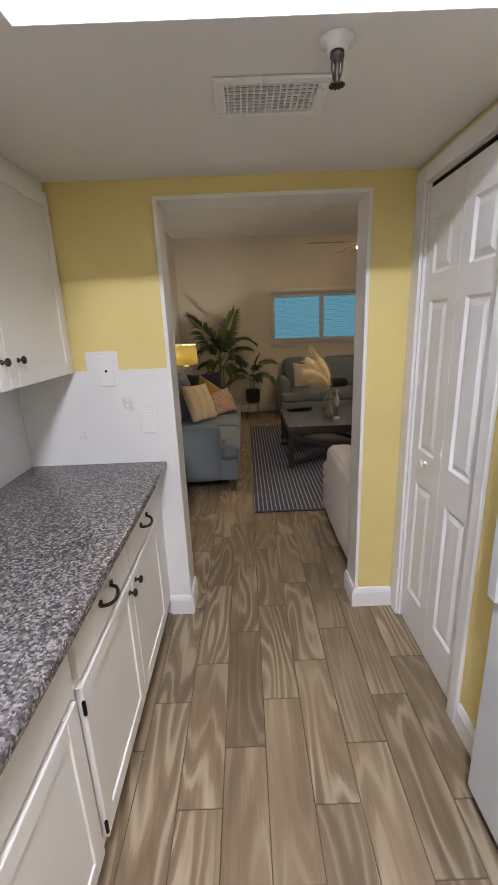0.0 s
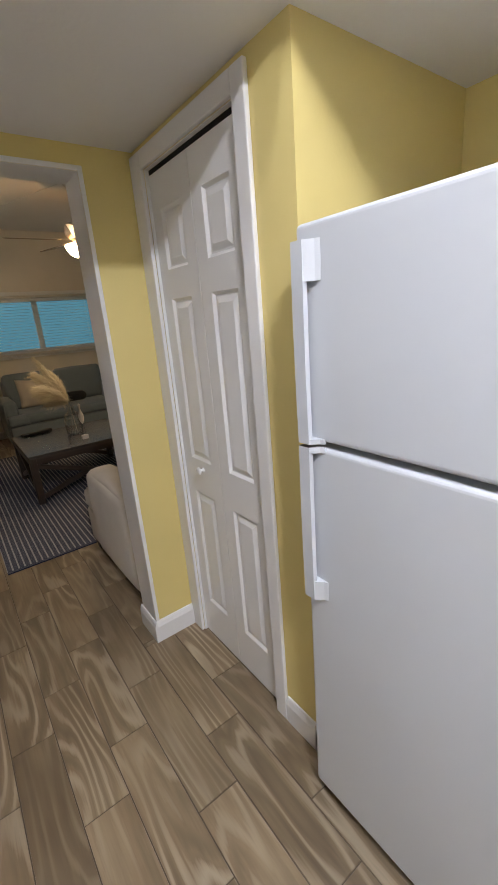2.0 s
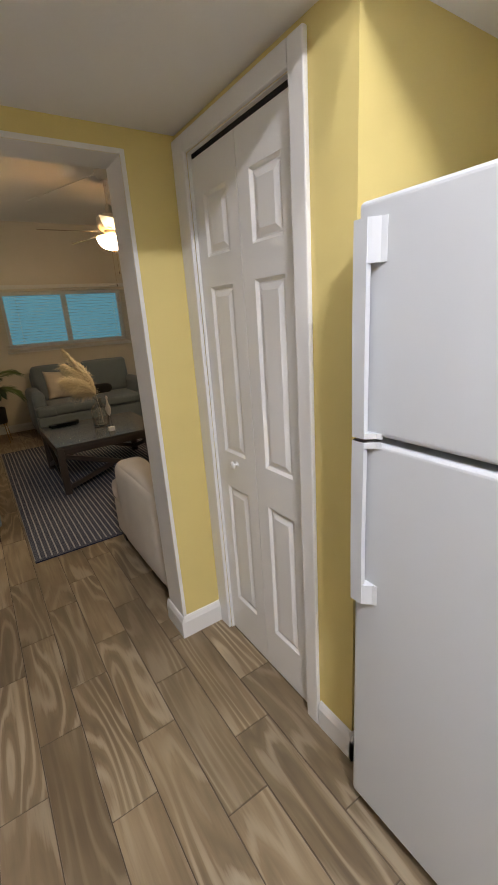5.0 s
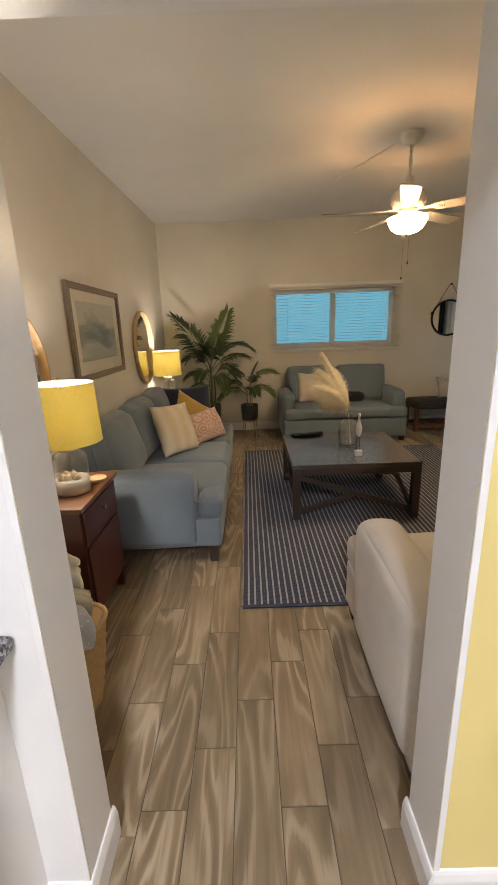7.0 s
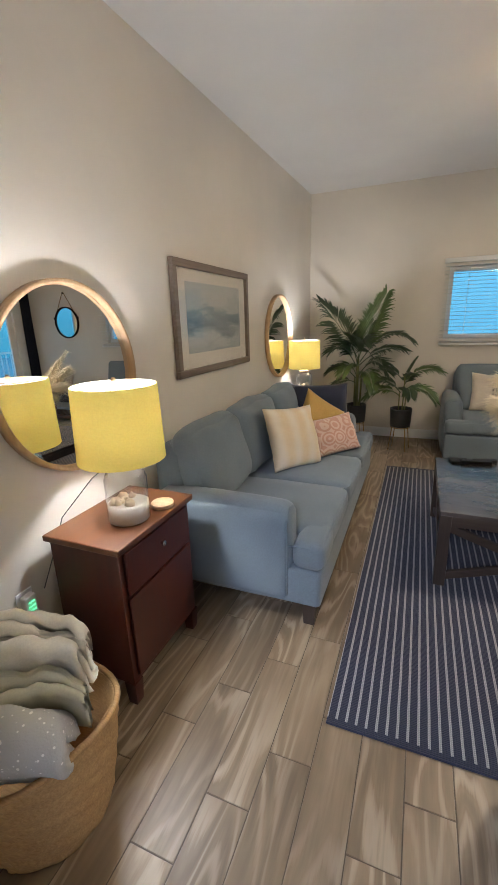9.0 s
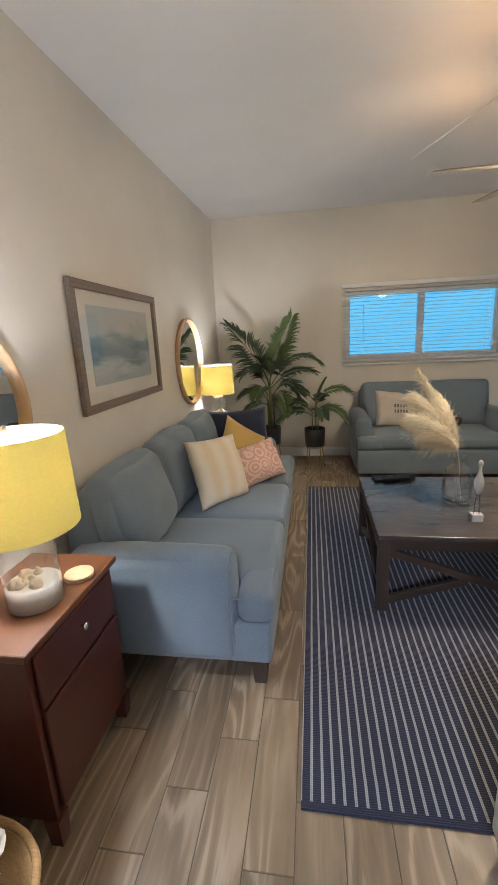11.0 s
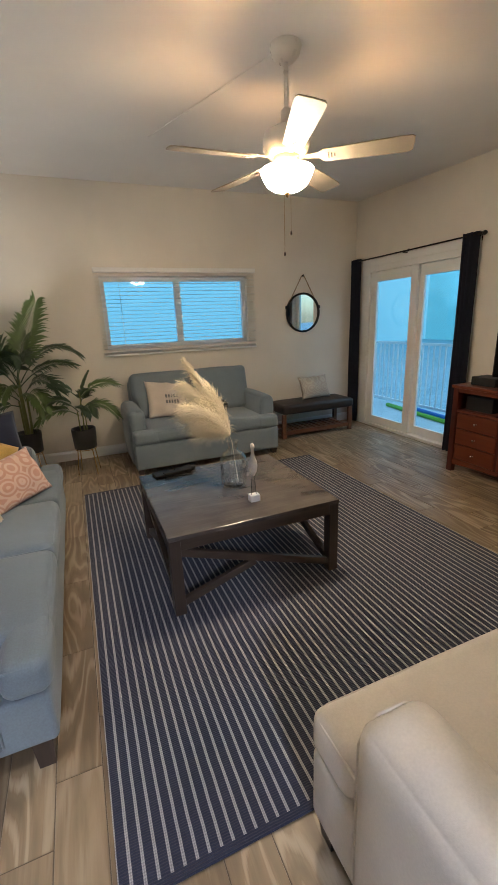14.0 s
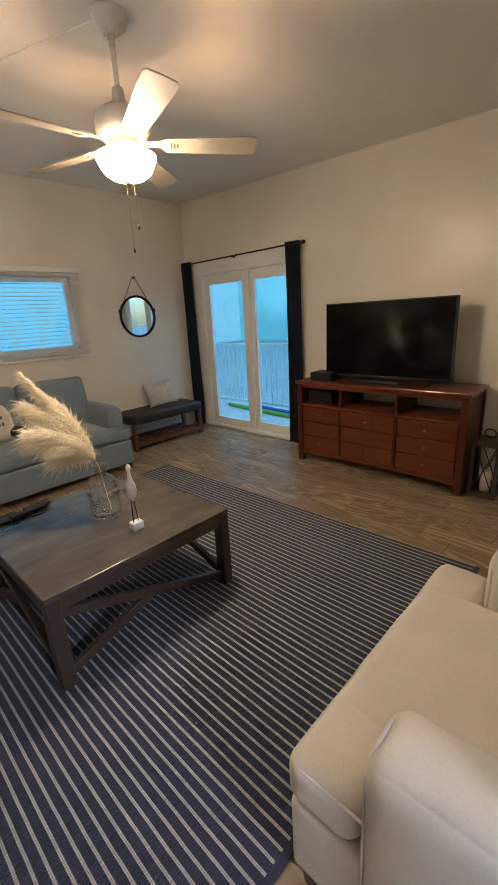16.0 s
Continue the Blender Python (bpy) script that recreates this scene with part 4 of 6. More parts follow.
for x in (1.32, 2.0, 2.70):
    bm = B()
    for dy in (-0.052, -0.008):
        tube(bm, [(x, dy, 1.16), (x, dy, 2.04)], 0.0011, 5)
    part("ladder_cord", bm, SLAT, t)

t = thing("door_sliding", (RW, DY0, 0), "white vinyl sliding glass door to the balcony", "door", kind="structure")
W = DY1 - DY0
bm = B()
box(bm, -0.02, 0.10, 0, W, 0.0, 0.035, 0.003)
box(bm, -0.02, 0.10, 0, W, DZ - 0.07, DZ, 0.003)
box(bm, -0.02, 0.10, 0, 0.06, 0.035, DZ - 0.07, 0.003)
box(bm, -0.02, 0.10, W - 0.07, W, 0.035, DZ - 0.07, 0.003)
part("door_frame", bm, VINYL, t)
for a, b, x in ((0.06, 0.755, 0.055), (0.71, W - 0.07, 0.012)):
    bm = B()
    st = 0.10 if x > 0.03 else 0.105
    box(bm, x, x + 0.04, a, a + st, 0.035, DZ - 0.07, 0.004)
    box(bm, x, x + 0.04, b - st, b, 0.035, DZ - 0.07, 0.004)
    box(bm, x, x + 0.04, a + st, b - st, 0.035, 0.14, 0.004)
    box(bm, x, x + 0.04, a + st, b - st, DZ - 0.19, DZ - 0.07, 0.004)
    sash = part("sash", bm, VINYL, t)
    bm = B()
    box(bm, x + 0.017, x + 0.023, a + st, b - st, 0.14, DZ - 0.19)
    p = part("pane", bm, PANE, sash)
    p.visible_shadow = False
bm = B()
w = 0.085
box(bm, -0.018, 0, -w, 0, 0, DZ + w, 0.004)
box(bm, -0.018, 0, W, W + w, 0, DZ + w, 0.004)
box(bm, -0.018, 0, 0, W, DZ, DZ + w, 0.004)
part("casing", bm, TRIM, t)


def curtain(y0, y1, folds, seed):
    """A gathered panel: a sine-folded sheet with thickness."""
    t = thing("curtain", (4.385, (y0 + y1) / 2, 0.02), "navy blue gathered curtain panel on a black rod", "curtain", "navy curtains")
    bm = B()
    n, rows = folds * 10, 14
    w = y1 - y0
    fr, bk = [], []
    for j in range(rows + 1):
        v = j / rows
        z = 2.17 * v
        row = []
        for i in range(n + 1):
            u = i / n
            flare = 1.0 + 0.10 * (1 - v)
            amp = 0.036 * (0.75 + 0.35 * noise.noise(Vector((u * 3, v * 1.2, seed))))
            x = amp * math.sin(2 * math.pi * folds * u + 1.2 * noise.noise(Vector((v * 1.5, seed, u))))
            y = (u - 0.5) * w * flare + 0.008 * noise.noise(Vector((u * 4, v * 3, seed + 5)))
            row.append((x, y, z))
        fr.append([bm.verts.new(p) for p in row])
        bk.append([bm.verts.new((p[0] + 0.003, p[1], p[2])) for p in row])
    for j in range(rows):
        for i in range(n):
            bm.faces.new((fr[j][i], fr[j][i + 1], fr[j + 1][i + 1], fr[j + 1][i]))
            bm.faces.new((bk[j][i], bk[j + 1][i], bk[j + 1][i + 1], bk[j][i + 1]))
        bm.faces.new((fr[j][0], fr[j + 1][0], bk[j + 1][0], bk[j][0]))
        bm.faces.new((fr[j][n], bk[j][n], bk[j + 1][n], fr[j + 1][n]))
    part("panel", bm, CURTAIN, t, "", True)


curtain(6.07, 6.24, 4, 1)
curtain(4.305, 4.475, 4, 7)
t = thing("curtain_rod", (4.385, 5.25, 2.165), "thin black iron curtain rod with ball ends", "curtain rod")
part("rod", tube(B(), [(0, -0.98, 0), (0, 0.99, 0)], 0.008, 10), METAL_BLACK, t, "", True)
for y in (-0.98,):
    part("finial", lathe(B(), [(0, -0.022), (0.014, -0.018), (0.022, 0), (0.014, 0.018), (0, 0.022)], 16, (0, y - 0.015, 0), pose(0, 0, 0, 90)), METAL_BLACK, t, "round black finial", True)
for y in (-0.90, 0.05, 0.93):
    bm = B()
    bar(bm, (0, y, -0.008), (0.083, y, -0.008), 0.008, 0.012)
    box(bm, 0.078, 0.0845, y - 0.012, y + 0.012, -0.05, 0.03, 0.002)
    part("bracket", bm, METAL_BLACK, t)

# ---- rug ----
t = thing("rug", (1.845, 3.57, 0), "flat-woven navy rug with thin white stripes", "rug")
bm = B()
box(bm, -1.187, 1.187, -1.518, 1.518, 0.0005, 0.009, 0.003)
part("weave", bm, RUG, t)


# ---- seating ----
def block_leg(bm, x, y, h, top, foot):
    z = [(foot, 0), (top, h)]
    lo = [bm.verts.new((x + a * foot, y + b * foot, 0)) for a, b in ((-1, -1), (1, -1), (1, 1), (-1, 1))]
    hi = [bm.verts.new((x + a * top, y + b * top, h)) for a, b in ((-1, -1), (1, -1), (1, 1), (-1, 1))]
    bm.faces.new(lo[::-1])
    bm.faces.new(hi)
    for k in range(4):
        j = (k + 1) % 4
        bm.faces.new((lo[k], lo[j], hi[j], hi[k]))
    return bm


def piping(bm, x0, x1, y0, y1, z, r=0.005, rc=0.05):
    """A cord round a cushion's edge."""
    pts = []
    for cx, cy, a0 in ((x1 - rc, y1 - rc, 0), (x0 + rc, y1 - rc, 90), (x0 + rc, y0 + rc, 180), (x1 - rc, y0 + rc, 270)):
        for k in range(5):
            a = radians(a0 + k * 22.5)
            pts.append((cx + rc * math.cos(a), cy + rc * math.sin(a), z))
    pts.append(pts[0])
    return tube(bm, pts, r, 6, caps=False)


def couch(name, where, turn, width, depth, cloth, label, category, seats=2, arm=0.17, arm_h=0.62, seat_h=0.46, back_h=0.88, leg=0.10, tcushion=0.0, group="", backs=True, arm_front=0.0):
    """Upholstered seat. Local x runs along its width from 0, y = 0 is its front and it reaches back to y = depth."""
    t = thing(name, where, label, category, group, turn)
    part("base", soft(B(), 0.016, width - 0.016, -0.024, depth - 0.02, leg, seat_h - 0.143, 0.022, (0, 0.004, 0), 0.003), cloth, t, "", True)
    bl = 0.13
    for k in range(seats):
        a = arm + (width - 2 * arm) * k / seats
        b = arm + (width - 2 * arm) * (k + 1) / seats
        lo = a - (arm - 0.012 if tcushion and k == 0 else 0)
        hi = b + (arm - 0.012 if tcushion and k == seats - 1 else 0)
        bm = B()
        soft(bm, a + 0.004, b - 0.004, -0.03, depth - 0.22, seat_h - 0.14, seat_h, 0.045, (0, 0.012, 0.014), 0.004, seed=k)
        if lo < a:
            soft(bm, lo, a + 0.12, -0.034, arm_front - 0.012, seat_h - 0.145, seat_h - 0.003, 0.042, (0, 0.008, 0.006), 0.003, seed=k)
        if hi > b:
            soft(bm, b - 0.12, hi, -0.034, arm_front - 0.012, seat_h - 0.145, seat_h - 0.003, 0.042, (0, 0.008, 0.006), 0.003, seed=k + 4)
        c = part("seat_cushion", bm, cloth, t, "", True)
        pb = B()
        piping(pb, lo + 0.010, hi - 0.010, -0.026, depth - 0.24, seat_h - 0.022, 0.0045)
        part("piping", pb, cloth, c, "", True)
    for s in (0, 1):
        bm = B()
        x0, x1 = (0, arm) if s == 0 else (width - arm, width)
        soft(bm, x0, x1, arm_front, depth - 0.05, leg, arm_h, 0.055, (0.012, 0.008, 0.018), 0.004, seed=3 + s)
        a = part("arm", bm, cloth, t, "", True)
        pb = B()
        xs = x0 + 0.014, x1 - 0.014
        tube(pb, [(xs[0], arm_front + 0.012, leg + 0.05), (xs[0], arm_front + 0.012, arm_h - 0.075), (xs[0] + 0.02, arm_front + 0.012, arm_h - 0.030), (xs[0] + 0.055, arm_front + 0.014, arm_h - 0.010), (xs[1] - 0.055, arm_front + 0.014, arm_h - 0.010), (xs[1] - 0.02, arm_front + 0.012, arm_h - 0.030), (xs[1], arm_front + 0.012, arm_h - 0.075), (xs[1], arm_front + 0.012, leg + 0.05)], 0.0042, 6)
        part("piping", pb, cloth, a, "", True)
    bm = B()
    soft(bm, 0.05 if arm_h < back_h - 0.3 else arm * 0.6, width - (0.05 if arm_h < back_h - 0.3 else arm * 0.6), depth - 0.20, depth, leg, back_h - 0.05, 0.06, (0, 0.01, 0.012), 0.004)
    part("backrest", bm, cloth, t, "", True)
    if backs:
        for k in range(seats):
            e = arm * 0.66
            a = e + (width - 2 * e) * k / seats
            b = e + (width - 2 * e) * (k + 1) / seats
            bm = B()
            z0 = arm_h - seat_h + 0.012 if k in (0, seats - 1) else 0
            soft(bm, a + 0.006, b - 0.006, -0.09, 0.09, 0, back_h - seat_h + 0.035, 0.080 if seats > 2 else 0.055, (0.010, 0.055, 0.020) if seats > 2 else (0.004, 0.022, 0.006), 0.018 if seats > 2 else 0.006, seed=8 + k)
            for v in bm.verts:
                lim = (arm + 0.008 if k == 0 else -9), (width - arm - 0.008 if k == seats - 1 else 99)
                if z0 and v.co.z < z0:
                    v.co.x = min(max(v.co.x, lim[0]), lim[1])
            c = part("back_cushion", bm, cloth, t, "", True)
            c.matrix_basis = pose(0, depth - 0.26, seat_h - 0.005, -13)
    for x in (0.06, width - 0.06):
        for y in (0.035, depth - 0.08):
            part("leg", block_leg(B(), x, y, leg + 0.015, 0.034, 0.026), DARKWOOD, t, "tapered dark wooden leg")
    return t


couch("sofa", (0.50, 2.52, 0), 90, 2.23, 0.94, GREYBLUE, "grey-blue linen sofa with three loose back cushions", "sofa", 3, 0.17, 0.625, 0.46, 0.90, 0.115, 1.0, "", True, 0.13)
couch("loveseat", (1.165, 5.36, 0), 0, 1.63, 0.88, GREYBLUE, "grey-blue linen loveseat under the window", "sofa", 2, 0.17, 0.645, 0.46, 0.93, 0.06, 1.0, "", True, 0.10)
couch("armchair", (2.30, 2.003, 0), 180, 1.10, 0.93, CREAM_CLOTH, "wide cream canvas armchair with a piped seat cushion", "armchair", 1, 0.20, 0.645, 0.46, 0.86, 0.07, 1.0, "", True, 0.17)


def pillow(where, size, d, material, label, turn, lean, roll=0, seed=0, group="throw pillows"):
    t = thing("throw_pillow", where, label, "pillow", group)
    t.matrix_basis = pose(*where) @ pose(0, 0, 0, 0, 0, turn) @ pose(0, 0, 0, lean, roll, 0)
    part("cover", pillow_mesh(B(), size[0], size[1], d, seed), material, t, "", True)
    return t


def band_cloth(name, a, b, pitch, soft_edge=0.2):
    m = Mat(name, 0.92, Sheen_Weight=0.2)
    co = m.coords()
    sep = m.t.nodes.new("ShaderNodeSeparateXYZ")
    m.t.links.new(co, sep.inputs[0])
    f = m.math("SINE", m.math("MULTIPLY", sep.outputs[0], 2 * math.pi / pitch))
    f = m.ramp(m.math("MULTIPLY_ADD", f, 0.5), [(0.0, 0.0), (soft_edge, 1.0)])
    m.set("Base Color", m.mix(m.math("MULTIPLY", f, m.ramp(m.noise(60, 3, co), [(0.2, 0.6), (0.7, 1.0)])), a, b))
    m.bump(m.noise(260, 2, co), 0.3, 0.003)
    return m.m


def motif_cloth(name, a, b):
    """Rings and dots in a worn print."""
    m = Mat(name, 0.92, Sheen_Weight=0.2)
    co = m.coords((9, 9, 9))
    d = m.node("TexVoronoi", "Distance", Vector=co, Scale=1.0, Randomness=0.15)
    f = m.math("SINE", m.math("MULTIPLY", d, 30.0))
    f = m.ramp(m.math("ADD", f, m.math("MULTIPLY", m.noise(30, 3), 0.8)), [(0.25, 0.0), (0.6, 1.0)])
    m.set("Base Color", m.mix(f, a, b))
    m.bump(m.noise(260, 2), 0.3, 0.003)
    return m.m


STRIPED = band_cloth("cream_yellow_stripe", (0.72, 0.64, 0.53), (0.68, 0.54, 0.35), 0.135, 0.9)
MOTIF = motif_cloth("coral_print", (0.55, 0.32, 0.26), (0.66, 0.48, 0.41))
pillow((0.12, 4.43, 0.47), (0.50, 0.47), 0.16, NAVY_CLOTH, "square navy pillow leaning on the sofa arm", 24, -20, 0, 1)
pillow((0.10, 4.08, 0.50), (0.42, 0.40), 0.15, MUSTARD, "mustard yellow pillow tipped on its corner on the sofa", 40, -20, 34, 2)
pillow((0.15, 3.53, 0.475), (0.45, 0.44), 0.16, STRIPED, "cream pillow with soft yellow stripes", 58, -22, 4, 3)
pillow((0.36, 3.94, 0.475), (0.42, 0.30), 0.14, MOTIF, "small coral printed lumbar pillow", 48, -28, -4, 4)


# ---- coffee table and what stands on it ----
def coffee_table():
    x0, x1, y0, y1, h = 1.05, 2.05, 3.10, 4.06, 0.468
    t = thing("coffee_table", (x0, y0, 0.009), "square grey-brown wooden coffee table with crossed side braces", "table")
    w, d = x1 - x0, y1 - y0
    h -= 0.009
    bm = B()
    box(bm, 0, w, 0, d, h - 0.022, h, 0.0025, 2)
    part("tabletop", bm, GREYWOOD, t)
    for name, s in (("apron", (0.0, w, 0.004, 0.03)), ("apron", (0.0, w, d - 0.03, d - 0.004))):
        bm = B()
        box(bm, s[0] + 0.062, s[1] - 0.062, s[2], s[3], h - 0.085, h - 0.0225, 0.002)
        part(name, bm, DARKWOOD_X, t)
    for a, b in ((0.004, 0.03), (w - 0.03, w - 0.004)):
        bm = B()
        box(bm, a, b, 0.062, d - 0.062, h - 0.085, h - 0.0225, 0.002)
        part("apron", bm, DARKWOOD, t)
    L = 0.03
    for x in (L + 0.002, w - L - 0.002):
        for y in (L + 0.002, d - L - 0.002):
            bm = B()
            box(bm, x - L, x + L, y - L, y + L, 0, h - 0.0225, 0.003)
            part("leg", bm, DARKWOOD, t)
    lo, hi, mid = 0.055, h - 0.105, (h - 0.05) / 2
    for y in (0.034, d - 0.034):
        for p, q in (((w - 0.055, y, lo), (0.055, y, hi)), ((0.055, y, lo), (w / 2 - 0.03, y, mid - 0.012))):
            bm = B()
            bar(bm, p, q, 0.030, 0.042, 0.002)
            part("brace", bm, DARKWOOD_X, t)
    for x in (0.034, w - 0.034):
        for p, q in (((x, 0.055, lo), (x, d - 0.055, hi)), ((x, d - 0.055, lo), (x, d / 2 + 0.03, mid - 0.012))):
            bm = B()
            bar(bm, p, q, 0.030, 0.042, 0.002)
            part("brace", bm, DARKWOOD, t)


coffee_table()
TT = 0.4685
t = thing("glass_jug", (1.585, 3.58, TT), "clear pale green glass demijohn", "jug")
out = [(0.0, 0.0), (0.066, 0.0), (0.078, 0.010), (0.082, 0.05), (0.084, 0.165), (0.080, 0.195), (0.060, 0.226), (0.036, 0.242), (0.029, 0.262), (0.029, 0.282), (0.037, 0.288), (0.037, 0.300), (0.026, 0.300)]
inn = [(0.024, 0.282), (0.024, 0.245), (0.054, 0.222), (0.074, 0.192), (0.078, 0.165), (0.076, 0.05), (0.068, 0.016), (0.0, 0.012)]
part("bottle", lathe(B(), out + inn, 48), JUG_GLASS, t, "", True)


def plume(bm, pts, width, n, rnd, fall):
    """A feathery grass head: many fine hairs along a bowed stalk, hanging to one side."""
    pts = [Vector(p) for p in pts]
    for k in range(n):
        s = rnd.random() ** 0.85
        a, b, c = (1 - s) ** 2, 2 * s * (1 - s), s * s
        p = pts[0] * a + pts[1] * b + pts[2] * c
        d = ((pts[1] - pts[0]) * (1 - s) + (pts[2] - pts[1]) * s).normalized()
        ang = rnd.random() * 2 * math.pi
        u = d.cross(Vector((0.3, 0.2, 1))).normalized()
        side = u * math.cos(ang) + d.cross(u) * math.sin(ang)
        ln = width * (0.40 + 0.9 * rnd.random() ** 1.4) * (0.45 + 0.75 * math.sin(math.pi * min(1, 0.16 + 0.80 * s)))
        drop = fall * ln * (0.35 + 0.65 * rnd.random())
        mid = p + side * ln * 0.30 + d * ln * 0.38 + drop * 0.25
        q = p + side * ln * (0.30 + 0.55 * rnd.random()) + d * ln * (0.15 + 0.85 * rnd.random()) + drop
        wv = (d.cross(side) + side * 0.6 * (rnd.random() - 0.5)).normalized() * 0.0028
        v = [bm.verts.new(c2) for c2 in (p - wv, p + wv, mid - wv, mid + wv, q)]
        bm.faces.new((v[0], v[1], v[3], v[2]))
        bm.faces.new((v[2], v[3], v[4]))


rnd = random.Random(5)
t = thing("pampas_grass", (1.585, 3.585, TT + 0.02), "dried cream pampas plumes leaning out of the jug", "dried plant")
for bow, tip, wd, n in (((-0.02, 0.24, 0.52), (-0.16, 0.40, 0.76), 0.075, 2300), ((-0.02, 0.22, 0.46), (-0.19, 0.36, 0.60), 0.120, 3200), ((-0.05, 0.14, 0.44), (-0.22, 0.26, 0.46), 0.120, 3200),
                        ((-0.04, 0.10, 0.38), (-0.15, 0.17, 0.36), 0.105, 2600), ((0.0, 0.18, 0.50), (-0.05, 0.33, 0.60), 0.095, 2400)):
    bm = B()
    plume(bm, ((-0.010, 0.012, 0.310), bow, tip), wd, n, rnd, Vector((-0.42, -0.10, -0.46)))
    part("plume", bm, PAMPAS, t)
    bm = B()
    tube(bm, [(0.02, -0.02, 0.014), (0.0, 0.0, 0.27), (-0.010, 0.012, 0.31), (bow[0] * 0.5, bow[1] * 0.5, 0.31 + (bow[2] - 0.31) * 0.55)], 0.0014, 5)
    part("stalk", bm, PAMPAS, t)

t = thing("bird_figurine", (1.607, 3.315, TT), "white wading bird figurine on two dark wire legs", "figurine")
bm = B()
box(bm, -0.030, 0.030, -0.024, 0.024, 0, 0.040, 0.003)
part("plinth", bm, PLASTIC, t, "white block")
bm = B()
lathe(bm, [(0, 0.150), (0.008, 0.156), (0.020, 0.180), (0.026, 0.212), (0.024, 0.240), (0.014, 0.268), (0.0085, 0.292), (0.008, 0.316), (0.0125, 0.328), (0.012, 0.340), (0.006, 0.350), (0, 0.352)], 20)
tube(bm, [(0.0, -0.009, 0.338), (0.004, -0.032, 0.330)], 0.004, 6, 0.001)
part("body", bm, PLASTIC, t, "smooth white bird", True)
for s in (-1, 1):
    part("wire_leg", tube(B(), [(s * 0.014, 0, 0.038), (s * 0.011, 0.004, 0.10), (s * 0.007, 0, 0.165)], 0.0024, 6), METAL_BLACK, t, "thin dark wire leg", True)


def remote(x, y, turn, ln, label):
    t = thing("remote_control", (x, y, TT), label, "remote control", "remotes", turn)
    bm = B()
    box(bm, -ln / 2, ln / 2, -0.025, 0.025, 0, 0.025, 0.006, 2)
    part("case", bm, TV_CASE, t)
    for i in range(8):
        for j in range(3):
            bm = B()
            box(bm, -ln * 0.4 + i * ln * 0.1, -ln * 0.4 + i * ln * 0.1 + 0.007, -0.014 + j * 0.011, -0.008 + j * 0.011, 0.0245, 0.0265)
            part("button", bm, GASKET, t)


remote(1.31, 3.98, 8, 0.20, "long black remote control on the table")
remote(1.37, 4.022, 14, 0.15, "short black remote control on the table")
bm = B()
box(bm, -0.06, 0.06, -0.05, 0.05, 0, 0.016, 0.004)
o = part("remote_tray", bm, TV_CASE)
o.matrix_basis = pose(1.205, 4.0, TT, 0, 0, 10)
tagged(o, "flat black box beside the remotes", "box")


# ---- bedside cabinets and lamps ----
def side_cabinet(x0, y0, group):
    W, D, H = 0.36, 0.535, 0.72
    t = thing("side_table", (x0, y0, 0), "dark cherry side table with drawers and turned-out feet", "side table", group)
    bm = B()
    box(bm, 0, W, 0, D, H - 0.026, H, 0.005, 2)
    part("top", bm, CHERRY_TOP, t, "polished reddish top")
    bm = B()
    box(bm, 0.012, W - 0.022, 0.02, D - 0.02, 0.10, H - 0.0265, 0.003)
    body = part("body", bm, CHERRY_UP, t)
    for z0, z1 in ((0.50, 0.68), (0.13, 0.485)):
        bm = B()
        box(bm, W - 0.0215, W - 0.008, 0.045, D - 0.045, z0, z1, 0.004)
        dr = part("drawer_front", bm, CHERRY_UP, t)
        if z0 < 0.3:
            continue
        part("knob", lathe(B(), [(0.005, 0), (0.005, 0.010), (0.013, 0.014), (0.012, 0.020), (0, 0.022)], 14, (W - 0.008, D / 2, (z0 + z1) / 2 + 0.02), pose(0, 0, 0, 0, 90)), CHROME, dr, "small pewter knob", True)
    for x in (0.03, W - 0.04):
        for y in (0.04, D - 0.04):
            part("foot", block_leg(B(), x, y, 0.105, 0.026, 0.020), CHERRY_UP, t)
    return t


side_cabinet(-0.412, 1.846, "side tables")
side_cabinet(-0.455, 4.93, "side tables")


